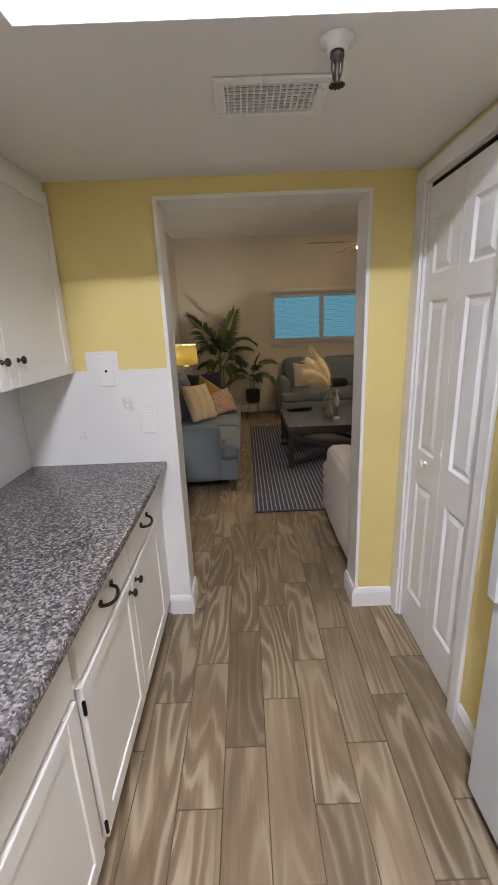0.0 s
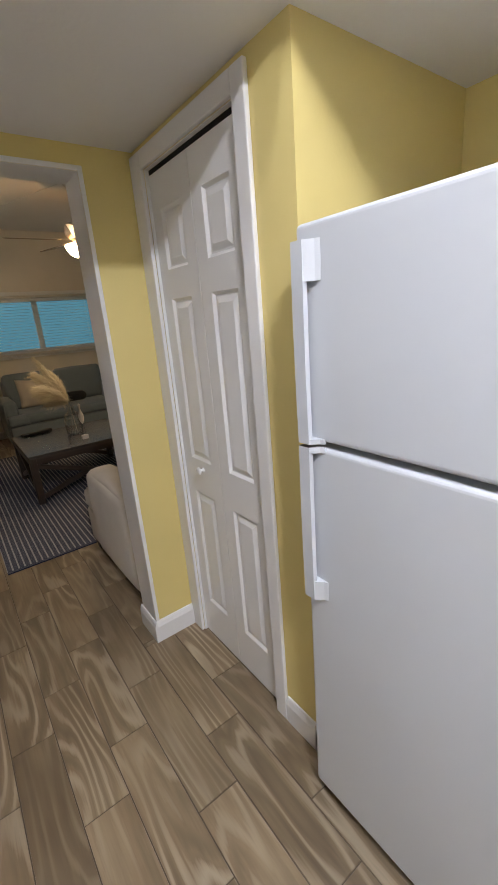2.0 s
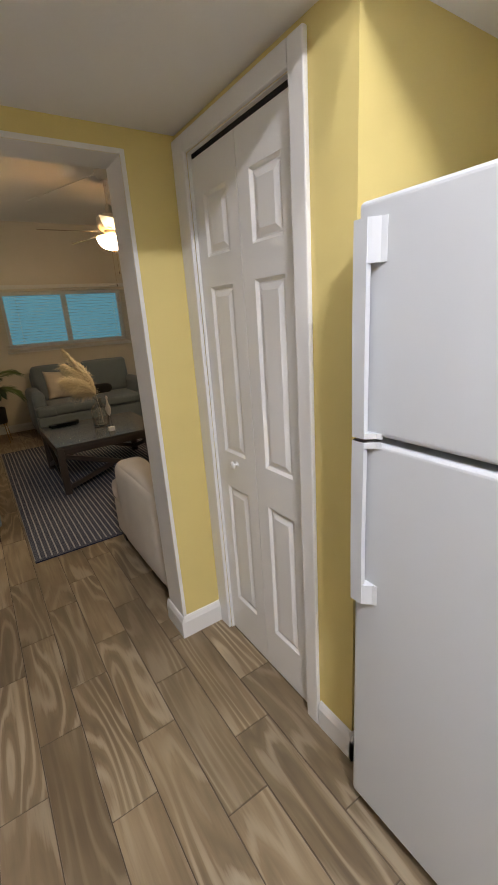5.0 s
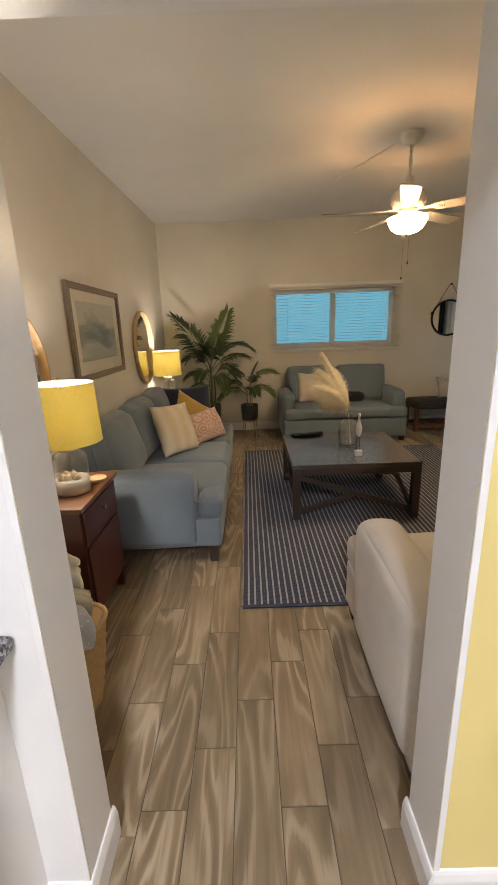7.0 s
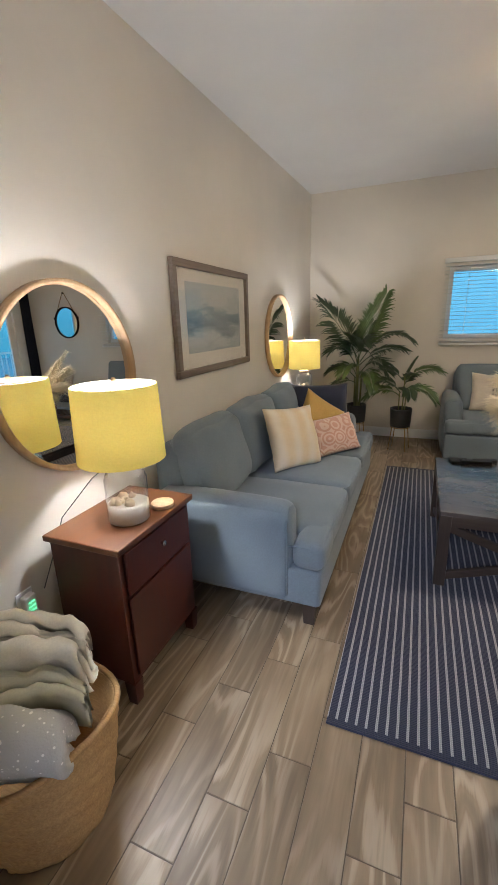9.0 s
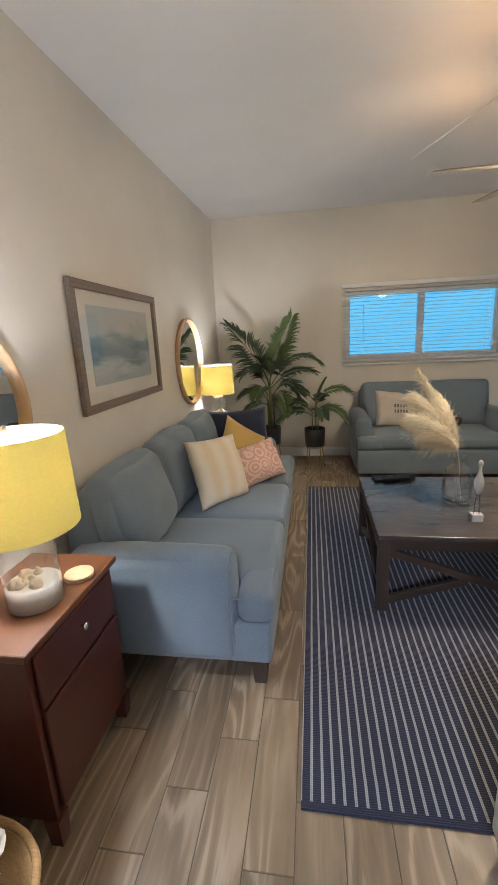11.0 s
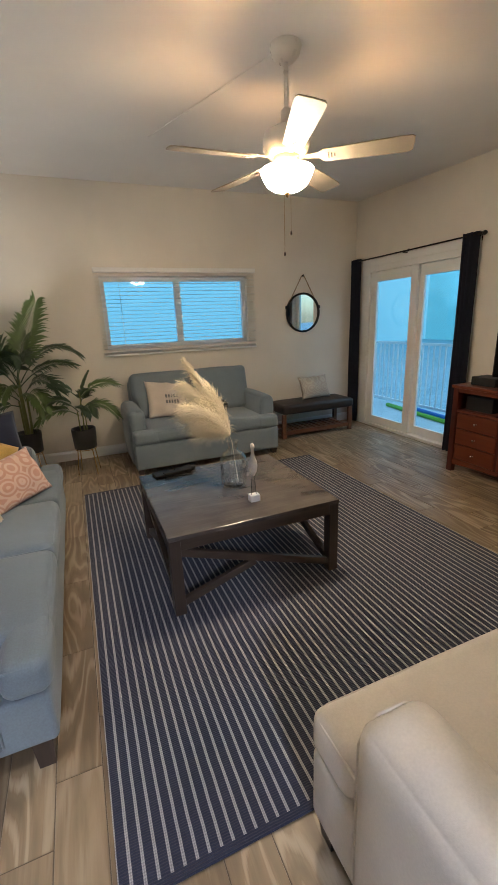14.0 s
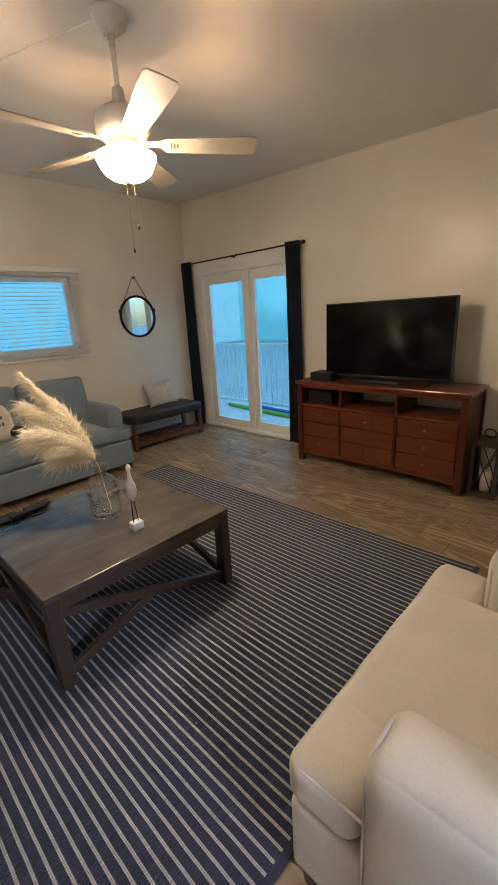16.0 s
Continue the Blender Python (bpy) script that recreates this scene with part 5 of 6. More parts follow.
def table_lamp(x, y):
    t = thing("table_lamp", (x, y, 0.7205), "table lamp with a yellow drum shade and a shell-filled glass base", "lamp", "table lamps")
    part("glass_base", lathe(B(), [(0, 0.0), (0.080, 0.0), (0.084, 0.006), (0.084, 0.180), (0.074, 0.205), (0.034, 0.222)], 40), GLASS, t, "clear glass jar", True)
    bm = B()
    lathe(bm, [(0, 0.002), (0.0815, 0.003), (0.0820, 0.072), (0.07, 0.076), (0, 0.078)], 36)
    part("sand_fill", bm, SAND, t, "pale sand filling the jar", True)
    r2 = random.Random(int(y * 10))
    for k in range(9):
        a, rr, s = r2.random() * 6.28, 0.05 * r2.random() ** 0.6, 0.014 + 0.012 * r2.random()
        bm = B()
        lathe(bm, [(0, 0), (s * 0.9, s * 0.25), (s, s * 0.6), (s * 0.55, s * 1.15), (s * 0.2, s * 1.7), (0, s * 1.9)], 10, (rr * math.cos(a), rr * math.sin(a), 0.075), pose(0, 0, 0, 60 * r2.random(), 50 * r2.random(), 0))
        part("shell", bm, SHELL, t, "", True)
    part("lid", lathe(B(), [(0, 0.2225), (0.046, 0.2225), (0.052, 0.225), (0.052, 0.240), (0.048, 0.244), (0.012, 0.246), (0.012, 0.285), (0, 0.285)], 32), OAK, t, "turned light wood lid", True)
    part("shade", lathe(B(), [(0.167, 0.262), (0.169, 0.262), (0.160, 0.552), (0.158, 0.552)], 56), SHADE, t, "glowing yellow drum shade", True)
    part("shade_lining", lathe(B(), [(0.1652, 0.264), (0.1662, 0.264), (0.1572, 0.550), (0.1562, 0.550)], 56), SHADE_IN, t, "white inner lining", True)
    bm = B()
    for k in range(3):
        a = k * 2.094
        tube(bm, [(0.008 * math.cos(a), 0.008 * math.sin(a), 0.538), (0.157 * math.cos(a), 0.157 * math.sin(a), 0.545)], 0.0016, 5)
    tube(bm, [(0.055, 0, 0.285), (0.06, 0, 0.40), (0.02, 0, 0.53), (0, 0, 0.538)], 0.0018, 5)
    tube(bm, [(-0.055, 0, 0.285), (-0.06, 0, 0.40), (-0.02, 0, 0.53), (0, 0, 0.538)], 0.0018, 5)
    part("harp", bm, BRASS, t)
    part("finial", lathe(B(), [(0, 0.535), (0.009, 0.537), (0.010, 0.57), (0.006, 0.578), (0, 0.58)], 14), OAK, t, "small wooden finial", True)
    part("socket", lathe(B(), [(0, 0.285), (0.018, 0.285), (0.018, 0.35), (0.013, 0.36), (0, 0.36)], 16), BRASS, t, "", True)
    return t


table_lamp(-0.177, 2.08)
table_lamp(-0.255, 5.20)
t = thing("lamp_cord", (LW, 2.05, 0), "thin grey lamp cord behind the side table", "cord")
part("cord", tube(B(), [(0.255, 0.03, 0.975), (0.17, -0.02, 0.90), (0.05, -0.09, 0.74), (0.020, -0.13, 0.60), (0.012, -0.20, 0.47)], 0.0025, 6), GASKET, t, "", True)
for k in range(3):
    bm = B()
    lathe(bm, [(0, 0), (0.048, 0), (0.050, 0.003), (0.048, 0.007), (0, 0.007)], 28, (-0.115 + 0.003 * k, 2.225 - 0.003 * k, 0.7205 + 0.0075 * k))
    tagged(part("coaster", bm, OAK, None, "", True), "round light wood coaster in a stack", "coaster", "coaster stack")


# ---- wall decoration ----
def round_mirror(y, z, r):
    t = thing("round_mirror", (LW, y, z), "round wall mirror in a deep light wood frame", "mirror", "round wood mirrors")
    m = pose(0, 0, 0, 0, 90)
    part("frame", lathe(B(), [(r - 0.024, 0.002), (r, 0.002), (r, 0.040), (r - 0.004, 0.043), (r - 0.015, 0.043), (r - 0.019, 0.040), (r - 0.019, 0.012), (r - 0.024, 0.012)], 72, (0, 0, 0), m), OAK, t, "", True)
    part("glass", lathe(B(), [(0, 0.008), (r - 0.023, 0.008), (r - 0.023, 0.014), (0, 0.014)], 72, (0, 0, 0), m), MIRROR, t, "silvered glass")


round_mirror(2.165, 1.28, 0.388)
round_mirror(4.955, 1.325, 0.405)


def seascape():
    m = Mat("seascape_print", 0.8)
    co = m.node("TexCoord", "Object")
    sep = m.t.nodes.new("ShaderNodeSeparateXYZ")
    m.t.links.new(co, sep.inputs[0])
    wob = m.noise(3.0, 5, m.node("Mapping", i0=co, Scale=(1, 1, 3.5)), 0.6)
    h = m.math("ADD", sep.outputs[2], m.math("MULTIPLY", m.math("SUBTRACT", wob, 0.5), 0.30))
    c = m.ramp(m.math("MULTIPLY_ADD", h, 1.6), [(0.0, (0.22, 0.27, 0.29)), (0.30, (0.44, 0.46, 0.46)), (0.42, (0.12, 0.18, 0.21)), (0.55, (0.20, 0.27, 0.29)), (0.62, (0.46, 0.47, 0.44)), (1.0, (0.40, 0.45, 0.46))])
    m.set("Base Color", m.mix(m.math("MULTIPLY", m.noise(40, 4), 0.3), c, (0.5, 0.5, 0.48)))
    return m.m


t = thing("framed_seascape", (LW, 2.98, 1.16), "framed grey-blue seascape print under glass", "picture")
W, H, fw = 1.12, 0.685, 0.045
bm = B()
for s in ((0, W, 0, fw), (0, W, H - fw, H), (0, fw, fw, H - fw), (W - fw, W, fw, H - fw)):
    box(bm, 0.003, 0.034, s[0], s[1], s[2], s[3], 0.004)
part("frame", bm, PICTURE_WOOD, t, "weathered brown frame")
bm = B()
box(bm, 0.004, 0.013, fw, W - fw, fw, H - fw)
part("mount", bm, PAPER, t, "off-white mount")
bm = B()
box(bm, -0.001, 0.001, -0.405, 0.405, -0.215, 0.215)
o = part("print", bm, seascape(), t, "grey-blue sea and hills")
o.matrix_basis = pose(0.0145, W / 2, H / 2 + 0.01)
bm = B()
box(bm, 0.020, 0.022, fw, W - fw, fw, H - fw)
o = part("glazing", bm, PICTURE_GLASS, t, "clear glass")
o.visible_shadow = False

t = thing("hanging_mirror", (3.635, FAR, 1.55), "small round black-framed mirror on a rope", "mirror")
m = pose(0, 0, 0, 90)
part("frame", lathe(B(), [(0.226, 0.004), (0.250, 0.004), (0.252, 0.030), (0.244, 0.034), (0.230, 0.034), (0.226, 0.018)], 60, (0, 0, 0), m), METAL_BLACK, t, "", True)
part("glass", lathe(B(), [(0, 0.010), (0.227, 0.010), (0.227, 0.016), (0, 0.016)], 60, (0, 0, 0), m), MIRROR, t, "silvered glass")
bm = B()
tube(bm, [(-0.238, -0.018, 0.07), (-0.02, -0.018, 0.45), (0.0, -0.018, 0.468), (0.02, -0.018, 0.45), (0.238, -0.018, 0.07)], 0.006, 6)
part("rope", bm, ROPE, t, "jute hanging rope", True)
part("hook", lathe(B(), [(0, 0), (0.011, 0.0), (0.011, 0.02), (0.014, 0.03), (0, 0.034)], 14, (0, 0, 0.458), m), METAL_BLACK, t, "", True)
for s in (-1, 1):
    bm = B()
    box(bm, s * 0.243 - 0.012, s * 0.243 + 0.012, -0.036, -0.004, 0.05, 0.09, 0.003)
    part("lug", bm, METAL_BLACK, t)


# ---- ceiling fan ----
def ceiling_fan():
    t = thing("ceiling_fan", (1.985, 3.57, 0), "white five-blade ceiling fan with a lit glass bowl", "ceiling fan")
    zc = ceil_z(3.57)
    part("canopy", lathe(B(), [(0, zc + 0.002), (0.080, zc + 0.002), (0.082, zc - 0.01), (0.072, zc - 0.045), (0.045, zc - 0.070), (0.020, zc - 0.078), (0, zc - 0.078)], 36), FAN_WHITE, t, "", True)
    part("downrod", tube(B(), [(0, 0, zc - 0.07), (0, 0, 2.48)], 0.0125, 14), FAN_WHITE, t, "", True)
    part("coupling", lathe(B(), [(0.014, 2.55), (0.026, 2.54), (0.030, 2.50), (0.034, 2.462), (0, 2.462)], 24), FAN_WHITE, t, "", True)
    part("motor", lathe(B(), [(0, 2.465), (0.05, 2.463), (0.085, 2.455), (0.118, 2.435), (0.128, 2.405), (0.128, 2.365), (0.110, 2.340), (0.095, 2.325), (0, 2.325)], 40), FAN_WHITE, t, "", True)
    part("light_kit", lathe(B(), [(0, 2.3255), (0.070, 2.3255), (0.072, 2.305), (0.05, 2.295), (0, 2.295)], 36), FAN_WHITE, t, "", True)
    outer = [(0.140, 2.266), (0.146, 2.262), (0.142, 2.245), (0.128, 2.215), (0.112, 2.190), (0.08, 2.168), (0.04, 2.156), (0.0, 2.153)]
    bowl = part("bowl", lathe(B(), outer, 44), BOWL, t, "glowing frosted glass bowl", True)
    part("bowl_inside", lathe(B(), [(r0 - 0.004 if r0 > 0.01 else 0, z0 + 0.003) for r0, z0 in outer], 44), BOWL_IN, bowl, "", True)
    for k in range(3):
        a = 0.5 + k * 2.094
        part("arm_clip", tube(B(), [(0.06 * math.cos(a), 0.06 * math.sin(a), 2.300), (0.12 * math.cos(a), 0.12 * math.sin(a), 2.285), (0.137 * math.cos(a), 0.137 * math.sin(a), 2.262)], 0.005, 6), FAN_WHITE, t)
    part("finial", lathe(B(), [(0, 2.156), (0.014, 2.155), (0.016, 2.147), (0.008, 2.138), (0.006, 2.130), (0, 2.128)], 16), BRASS, t, "", True)
    for x, z, zb in ((0.012, 2.13, 1.955), (-0.03, 2.16, 1.845)):
        part("pull_chain", tube(B(), [(x, -0.02, z + 0.02), (x, -0.02, zb)], 0.0013, 5), BRASS, t, "thin brass pull chain")
        part("pull_knob", lathe(B(), [(0, zb + 0.004), (0.004, zb), (0.006, zb - 0.012), (0.004, zb - 0.020), (0, zb - 0.022)], 10, (x, -0.02, 0)), DARKWOOD, t, "", True)
    for k in range(5):
        m = pose(0, 0, 2.310, 0, 0, -37 + 72 * k) @ pose(0, 0, 0, -12)
        bm = B()
        outline = [(0.20, -0.052), (0.40, -0.062), (0.58, -0.068), (0.635, -0.066), (0.652, -0.055), (0.655, 0.0), (0.652, 0.055), (0.635, 0.066), (0.58, 0.068), (0.40, 0.062), (0.20, 0.052), (0.185, 0.03), (0.185, -0.03)]
        prism(bm, outline, -0.003, 0.003, "z")
        b = part("blade", bm, BLADE_WOOD, t)
        b.matrix_basis = m
        bm = B()
        prism(bm, [(0.10, -0.016), (0.17, -0.020), (0.205, -0.044), (0.265, -0.030), (0.275, 0.0), (0.265, 0.030), (0.205, 0.044), (0.17, 0.020), (0.10, 0.016)], 0.0032, 0.0075, "z")
        part("blade_iron", bm, FAN_WHITE, b, "scrolled white blade bracket")
        for q in range(3):
            bm = B()
            box(bm, 0.222 + 0.016 * q, 0.229 + 0.016 * q, -0.026 + 0.006 * q, 0.026 - 0.006 * q, -0.0048, -0.0031)
            part("slot", bm, BRASS_DARK, b, "dark bracket slot")


ceiling_fan()
t = thing("wire_channel", (0, 0, 0), "thin white painted wire channel across the ceiling", "cable cover")
bm = B()
bar(bm, (1.53, 4.98, ceil_z(4.98) - 0.003), (1.955, 3.66, ceil_z(3.66) - 0.003), 0.012, 0.007, 0.002)
part("channel", bm, CEILING, t)


# ---- plants ----
def frond(bm, start, tip, arch, rnd, leaf=0.2, wide=0.0115, flat=0.0):
    """A feather palm leaf from start to tip: bowed midrib, paired narrow leaflets that lean to the tip and hang a little."""
    a, c = Vector(start), Vector(tip)
    b = (a + c) / 2 + Vector((0, 0, arch))
    ln = (b - a).length + (c - b).length
    pairs = int(12 + 32 * ln)
    pts = [a * (1 - s) ** 2 + b * 2 * s * (1 - s) + c * s * s for s in (k / pairs for k in range(pairs + 1))]
    tube(bm, pts[::2] + [pts[-1]], 0.0055, 5, 0.0014)
    for k in range(int(pairs * 0.24), pairs + 1):
        s = k / pairs
        d = (pts[min(k + 1, pairs)] - pts[k - 1]).normalized()
        side = d.cross(Vector((flat, -1.0 if abs(d.z) > 0.8 else -0.25, 1.0 if abs(d.z) < 0.95 else 0.3))).normalized()
        up = side.cross(d).normalized()
        for sg in (-1, 1):
            L = leaf * (0.35 + 0.80 * math.sin(math.pi * min(1, 0.18 + s * 0.72))) * (0.88 + 0.24 * rnd.random())
            way = (side * sg * (0.95 - 0.45 * s) + d * (0.45 + 0.55 * s) + up * 0.18).normalized()
            p = pts[k]
            drop = 0.10 + 0.24 * rnd.random()
            q1 = p + way * L * 0.38 + up * 0.006
            q3 = p + way * L * 0.72 + Vector((0, 0, -L * drop * 0.35))
            q2 = p + way * L * 0.98 + Vector((0, 0, -L * drop * 1.1))
            nrm = d.cross(way).normalized()
            wv = nrm.cross(way).normalized() * wide
            v = [bm.verts.new(x) for x in (p, q1 + wv, q1 - wv, q2, q1 + nrm * wide * 0.35, q3 + wv * 0.7, q3 - wv * 0.7)]
            for tri in ((0, 1, 4), (0, 4, 2), (1, 5, 4), (4, 6, 2), (4, 5, 6), (5, 3, 6)):
                bm.faces.new([v[n] for n in tri])


def palm(where, pot_z, stems, fronds, label, seed):
    rnd = random.Random(seed)
    t = thing("potted_palm", where, label, "plant", "potted palms")
    pot = part("pot", lathe(B(), [(0, pot_z), (0.098, pot_z), (0.110, pot_z + 0.006), (0.120, pot_z + 0.205), (0.118, pot_z + 0.212), (0.108, pot_z + 0.210), (0.106, pot_z + 0.18), (0, pot_z + 0.18)], 40), BLACK_POT, t, "matt black pot", True)
    part("soil", lathe(B(), [(0, pot_z + 0.19), (0.1055, pot_z + 0.185)], 30), SOIL, pot, "dark soil")
    for k in range(4):
        a = 0.6 + k * math.pi / 2
        part("stand_leg", tube(B(), [(0.10 * math.cos(a), 0.10 * math.sin(a), pot_z + 0.002), (0.135 * math.cos(a), 0.135 * math.sin(a), 0.001)], 0.005, 8), BRASS, t, "thin brass stand leg", True)
    ring = [(0.104 * math.cos(a), 0.104 * math.sin(a), pot_z - 0.006) for a in (2 * math.pi * k / 28 for k in range(29))]
    part("stand_ring", tube(B(), ring, 0.005, 6, caps=False), BRASS, t, "", True)
    for x, y, top, r in stems:
        part("stem", tube(B(), [(x * 0.6, y * 0.6, pot_z + 0.17), (x * 0.9, y, (pot_z + top) / 2), (x, y * 1.3, top)], r, 8, r * 0.7), STEM, t, "ringed green stem", True)
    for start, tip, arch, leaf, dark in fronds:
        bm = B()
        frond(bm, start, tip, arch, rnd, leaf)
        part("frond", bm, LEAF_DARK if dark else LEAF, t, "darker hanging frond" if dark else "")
    return t


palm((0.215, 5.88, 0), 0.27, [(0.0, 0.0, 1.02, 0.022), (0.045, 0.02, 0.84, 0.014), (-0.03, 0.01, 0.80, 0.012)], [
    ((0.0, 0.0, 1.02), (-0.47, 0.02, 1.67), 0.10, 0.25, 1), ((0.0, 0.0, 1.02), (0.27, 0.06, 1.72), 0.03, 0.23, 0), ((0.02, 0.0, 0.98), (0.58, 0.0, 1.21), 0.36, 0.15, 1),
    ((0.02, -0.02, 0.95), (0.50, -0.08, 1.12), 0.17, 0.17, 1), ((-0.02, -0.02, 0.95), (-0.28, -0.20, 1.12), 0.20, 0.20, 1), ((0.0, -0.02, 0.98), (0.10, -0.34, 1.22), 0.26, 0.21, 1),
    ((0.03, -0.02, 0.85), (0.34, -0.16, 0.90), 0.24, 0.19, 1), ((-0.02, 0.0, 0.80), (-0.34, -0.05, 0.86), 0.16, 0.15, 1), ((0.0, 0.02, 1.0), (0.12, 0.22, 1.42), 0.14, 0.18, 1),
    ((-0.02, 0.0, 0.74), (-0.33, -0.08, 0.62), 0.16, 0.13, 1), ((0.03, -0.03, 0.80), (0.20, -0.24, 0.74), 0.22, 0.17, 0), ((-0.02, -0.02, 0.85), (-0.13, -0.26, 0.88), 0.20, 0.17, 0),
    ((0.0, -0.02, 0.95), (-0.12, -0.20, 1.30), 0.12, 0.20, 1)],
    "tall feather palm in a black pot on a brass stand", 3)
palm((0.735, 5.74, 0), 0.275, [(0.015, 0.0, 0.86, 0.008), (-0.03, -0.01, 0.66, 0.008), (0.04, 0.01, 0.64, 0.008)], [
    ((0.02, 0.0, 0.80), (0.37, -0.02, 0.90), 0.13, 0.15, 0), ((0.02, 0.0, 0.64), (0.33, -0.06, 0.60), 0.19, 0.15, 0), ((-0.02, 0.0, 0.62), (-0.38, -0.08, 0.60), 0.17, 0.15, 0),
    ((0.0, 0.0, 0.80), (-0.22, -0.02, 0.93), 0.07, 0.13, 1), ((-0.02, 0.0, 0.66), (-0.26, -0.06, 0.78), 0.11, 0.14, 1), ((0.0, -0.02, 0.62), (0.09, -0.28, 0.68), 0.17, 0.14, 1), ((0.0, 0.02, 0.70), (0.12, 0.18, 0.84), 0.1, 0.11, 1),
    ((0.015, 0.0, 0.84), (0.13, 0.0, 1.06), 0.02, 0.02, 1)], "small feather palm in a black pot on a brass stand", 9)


# ---- bench by the window wall ----
t = thing("bench", (3.06, 5.76, 0), "wooden bench with a dark leather seat and a slatted shelf", "bench")
W, D = 1.06, 0.44
part("seat", soft(B(), 0, W, 0, D, 0.32, 0.435, 0.035, (0, 0.004, 0.014), 0.004), LEATHER, t, "tufted dark leather pad", True)
for a, b in ((0.008, 0.055), (W - 0.055, W - 0.008)):
    for y in (0.02, D - 0.065):
        bm = B()
        box(bm, a, b, y, y + 0.045, 0, 0.319, 0.003)
        part("leg", bm, BENCHWOOD, t)
for y in (0.025, D - 0.06):
    bm = B()
    box(bm, 0.056, W - 0.056, y, y + 0.035, 0.05, 0.10, 0.003)
    part("rail", bm, BENCHWOOD, t)
for k in range(11):
    x = 0.10 + k * (W - 0.25) / 10
    bm = B()
    box(bm, x, x + 0.05, 0.062, D - 0.062, 0.085, 0.10, 0.002)
    part("slat", bm, BENCHWOOD, t)
CANVAS = motif_cloth("printed_canvas", (0.52, 0.47, 0.40), (0.44, 0.38, 0.32))
pillow((3.68, 5.98, 0.452), (0.46, 0.30), 0.12, CANVAS, "small printed canvas pillow on the bench", 6, -22, 0, 6)

# pillows on the loveseat
p = pillow((1.66, 5.84, 0.468), (0.47, 0.42), 0.15, PILLOW_WHITE, "off-white pillow with two lines of dark lettering", 8, -22, 4, 11)
for z in (0.160, 0.225):
    for k in range(5):
        bm = B()
        box(bm, -0.009, 0.009, -0.001, 0.001, -0.018, 0.018)
        o = part("lettering", bm, GASKET, p, "dark unreadable lettering")
        o.matrix_basis = pose(-0.035 + 0.032 * k, -0.0775, z)
t = thing("bolster", (2.07, 5.80, 0.468), "small round black bolster pillow on the loveseat", "pillow", turn=-6)
part("cover", soft(B(), -0.26, 0.26, -0.07, 0.07, 0, 0.14, 0.066, (0.01, 0.004, 0.004), 0.008), BLACK_CLOTH, t, "", True)


# ---- media cabinet, television, lantern ----
def media_cabinet():
    x0, x1, y0, y1, H = 3.965, 4.425, 2.455, 4.055, 0.835
    t = thing("media_cabinet", (x0, y0, 0), "reddish cherry media cabinet with nine drawers and open shelves", "cabinet")
    W, D = y1 - y0, x1 - x0
    bm = B()
    box(bm, -0.012, D, -0.015, W + 0.015, H - 0.03, H, 0.006, 2)
    part("top", bm, CHERRY, t)
    cols = [(0.06, 0.555), (0.575, 1.10), (1.12, W - 0.06)]
    for y in (0, W - 0.055):
        for x in (0, D - 0.055):
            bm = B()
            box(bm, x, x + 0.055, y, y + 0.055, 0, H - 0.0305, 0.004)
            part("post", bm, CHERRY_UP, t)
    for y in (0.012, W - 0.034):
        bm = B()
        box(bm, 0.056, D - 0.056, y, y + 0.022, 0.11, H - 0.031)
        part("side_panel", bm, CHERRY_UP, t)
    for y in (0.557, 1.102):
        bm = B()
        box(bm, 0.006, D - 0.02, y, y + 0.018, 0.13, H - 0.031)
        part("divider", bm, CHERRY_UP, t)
    for z in (0.11, 0.585):
        bm = B()
        box(bm, 0.004, D - 0.01, 0.056, W - 0.056, z, z + 0.022, 0.002)
        part("shelf", bm, CHERRY, t)
    bm = B()
    box(bm, 0.004, 0.03, 0.056, W - 0.056, H - 0.065, H - 0.031, 0.002)
    part("rail", bm, CHERRY, t)
    bm = B()
    prism(bm, [(0.056, 0.11), (0.056, 0.075), (0.30, 0.092), (W / 2, 0.098), (W - 0.30, 0.092), (W - 0.056, 0.075), (W - 0.056, 0.11)], 0.008, 0.028, "x")
    part("apron", bm, CHERRY, t)
    bm = B()
    box(bm, D - 0.018, D - 0.010, 0.056, W - 0.056, 0.13, 0.585)
    part("back_panel", bm, CHERRY, t)
    for a, b in cols:
        for k in range(3):
            z0 = 0.138 + k * 0.149
            bm = B()
            box(bm, 0.003, 0.022, a + 0.004, b - 0.006, z0, z0 + 0.141, 0.004)
            dr = part("drawer_front", bm, CHERRY, t)
            bm = B()
            knob(bm, (0.003, (a + b) / 2, z0 + 0.07), (-1, 0, 0), 0.011)
            part("knob", bm, CHROME, dr, "small pewter knob", True)


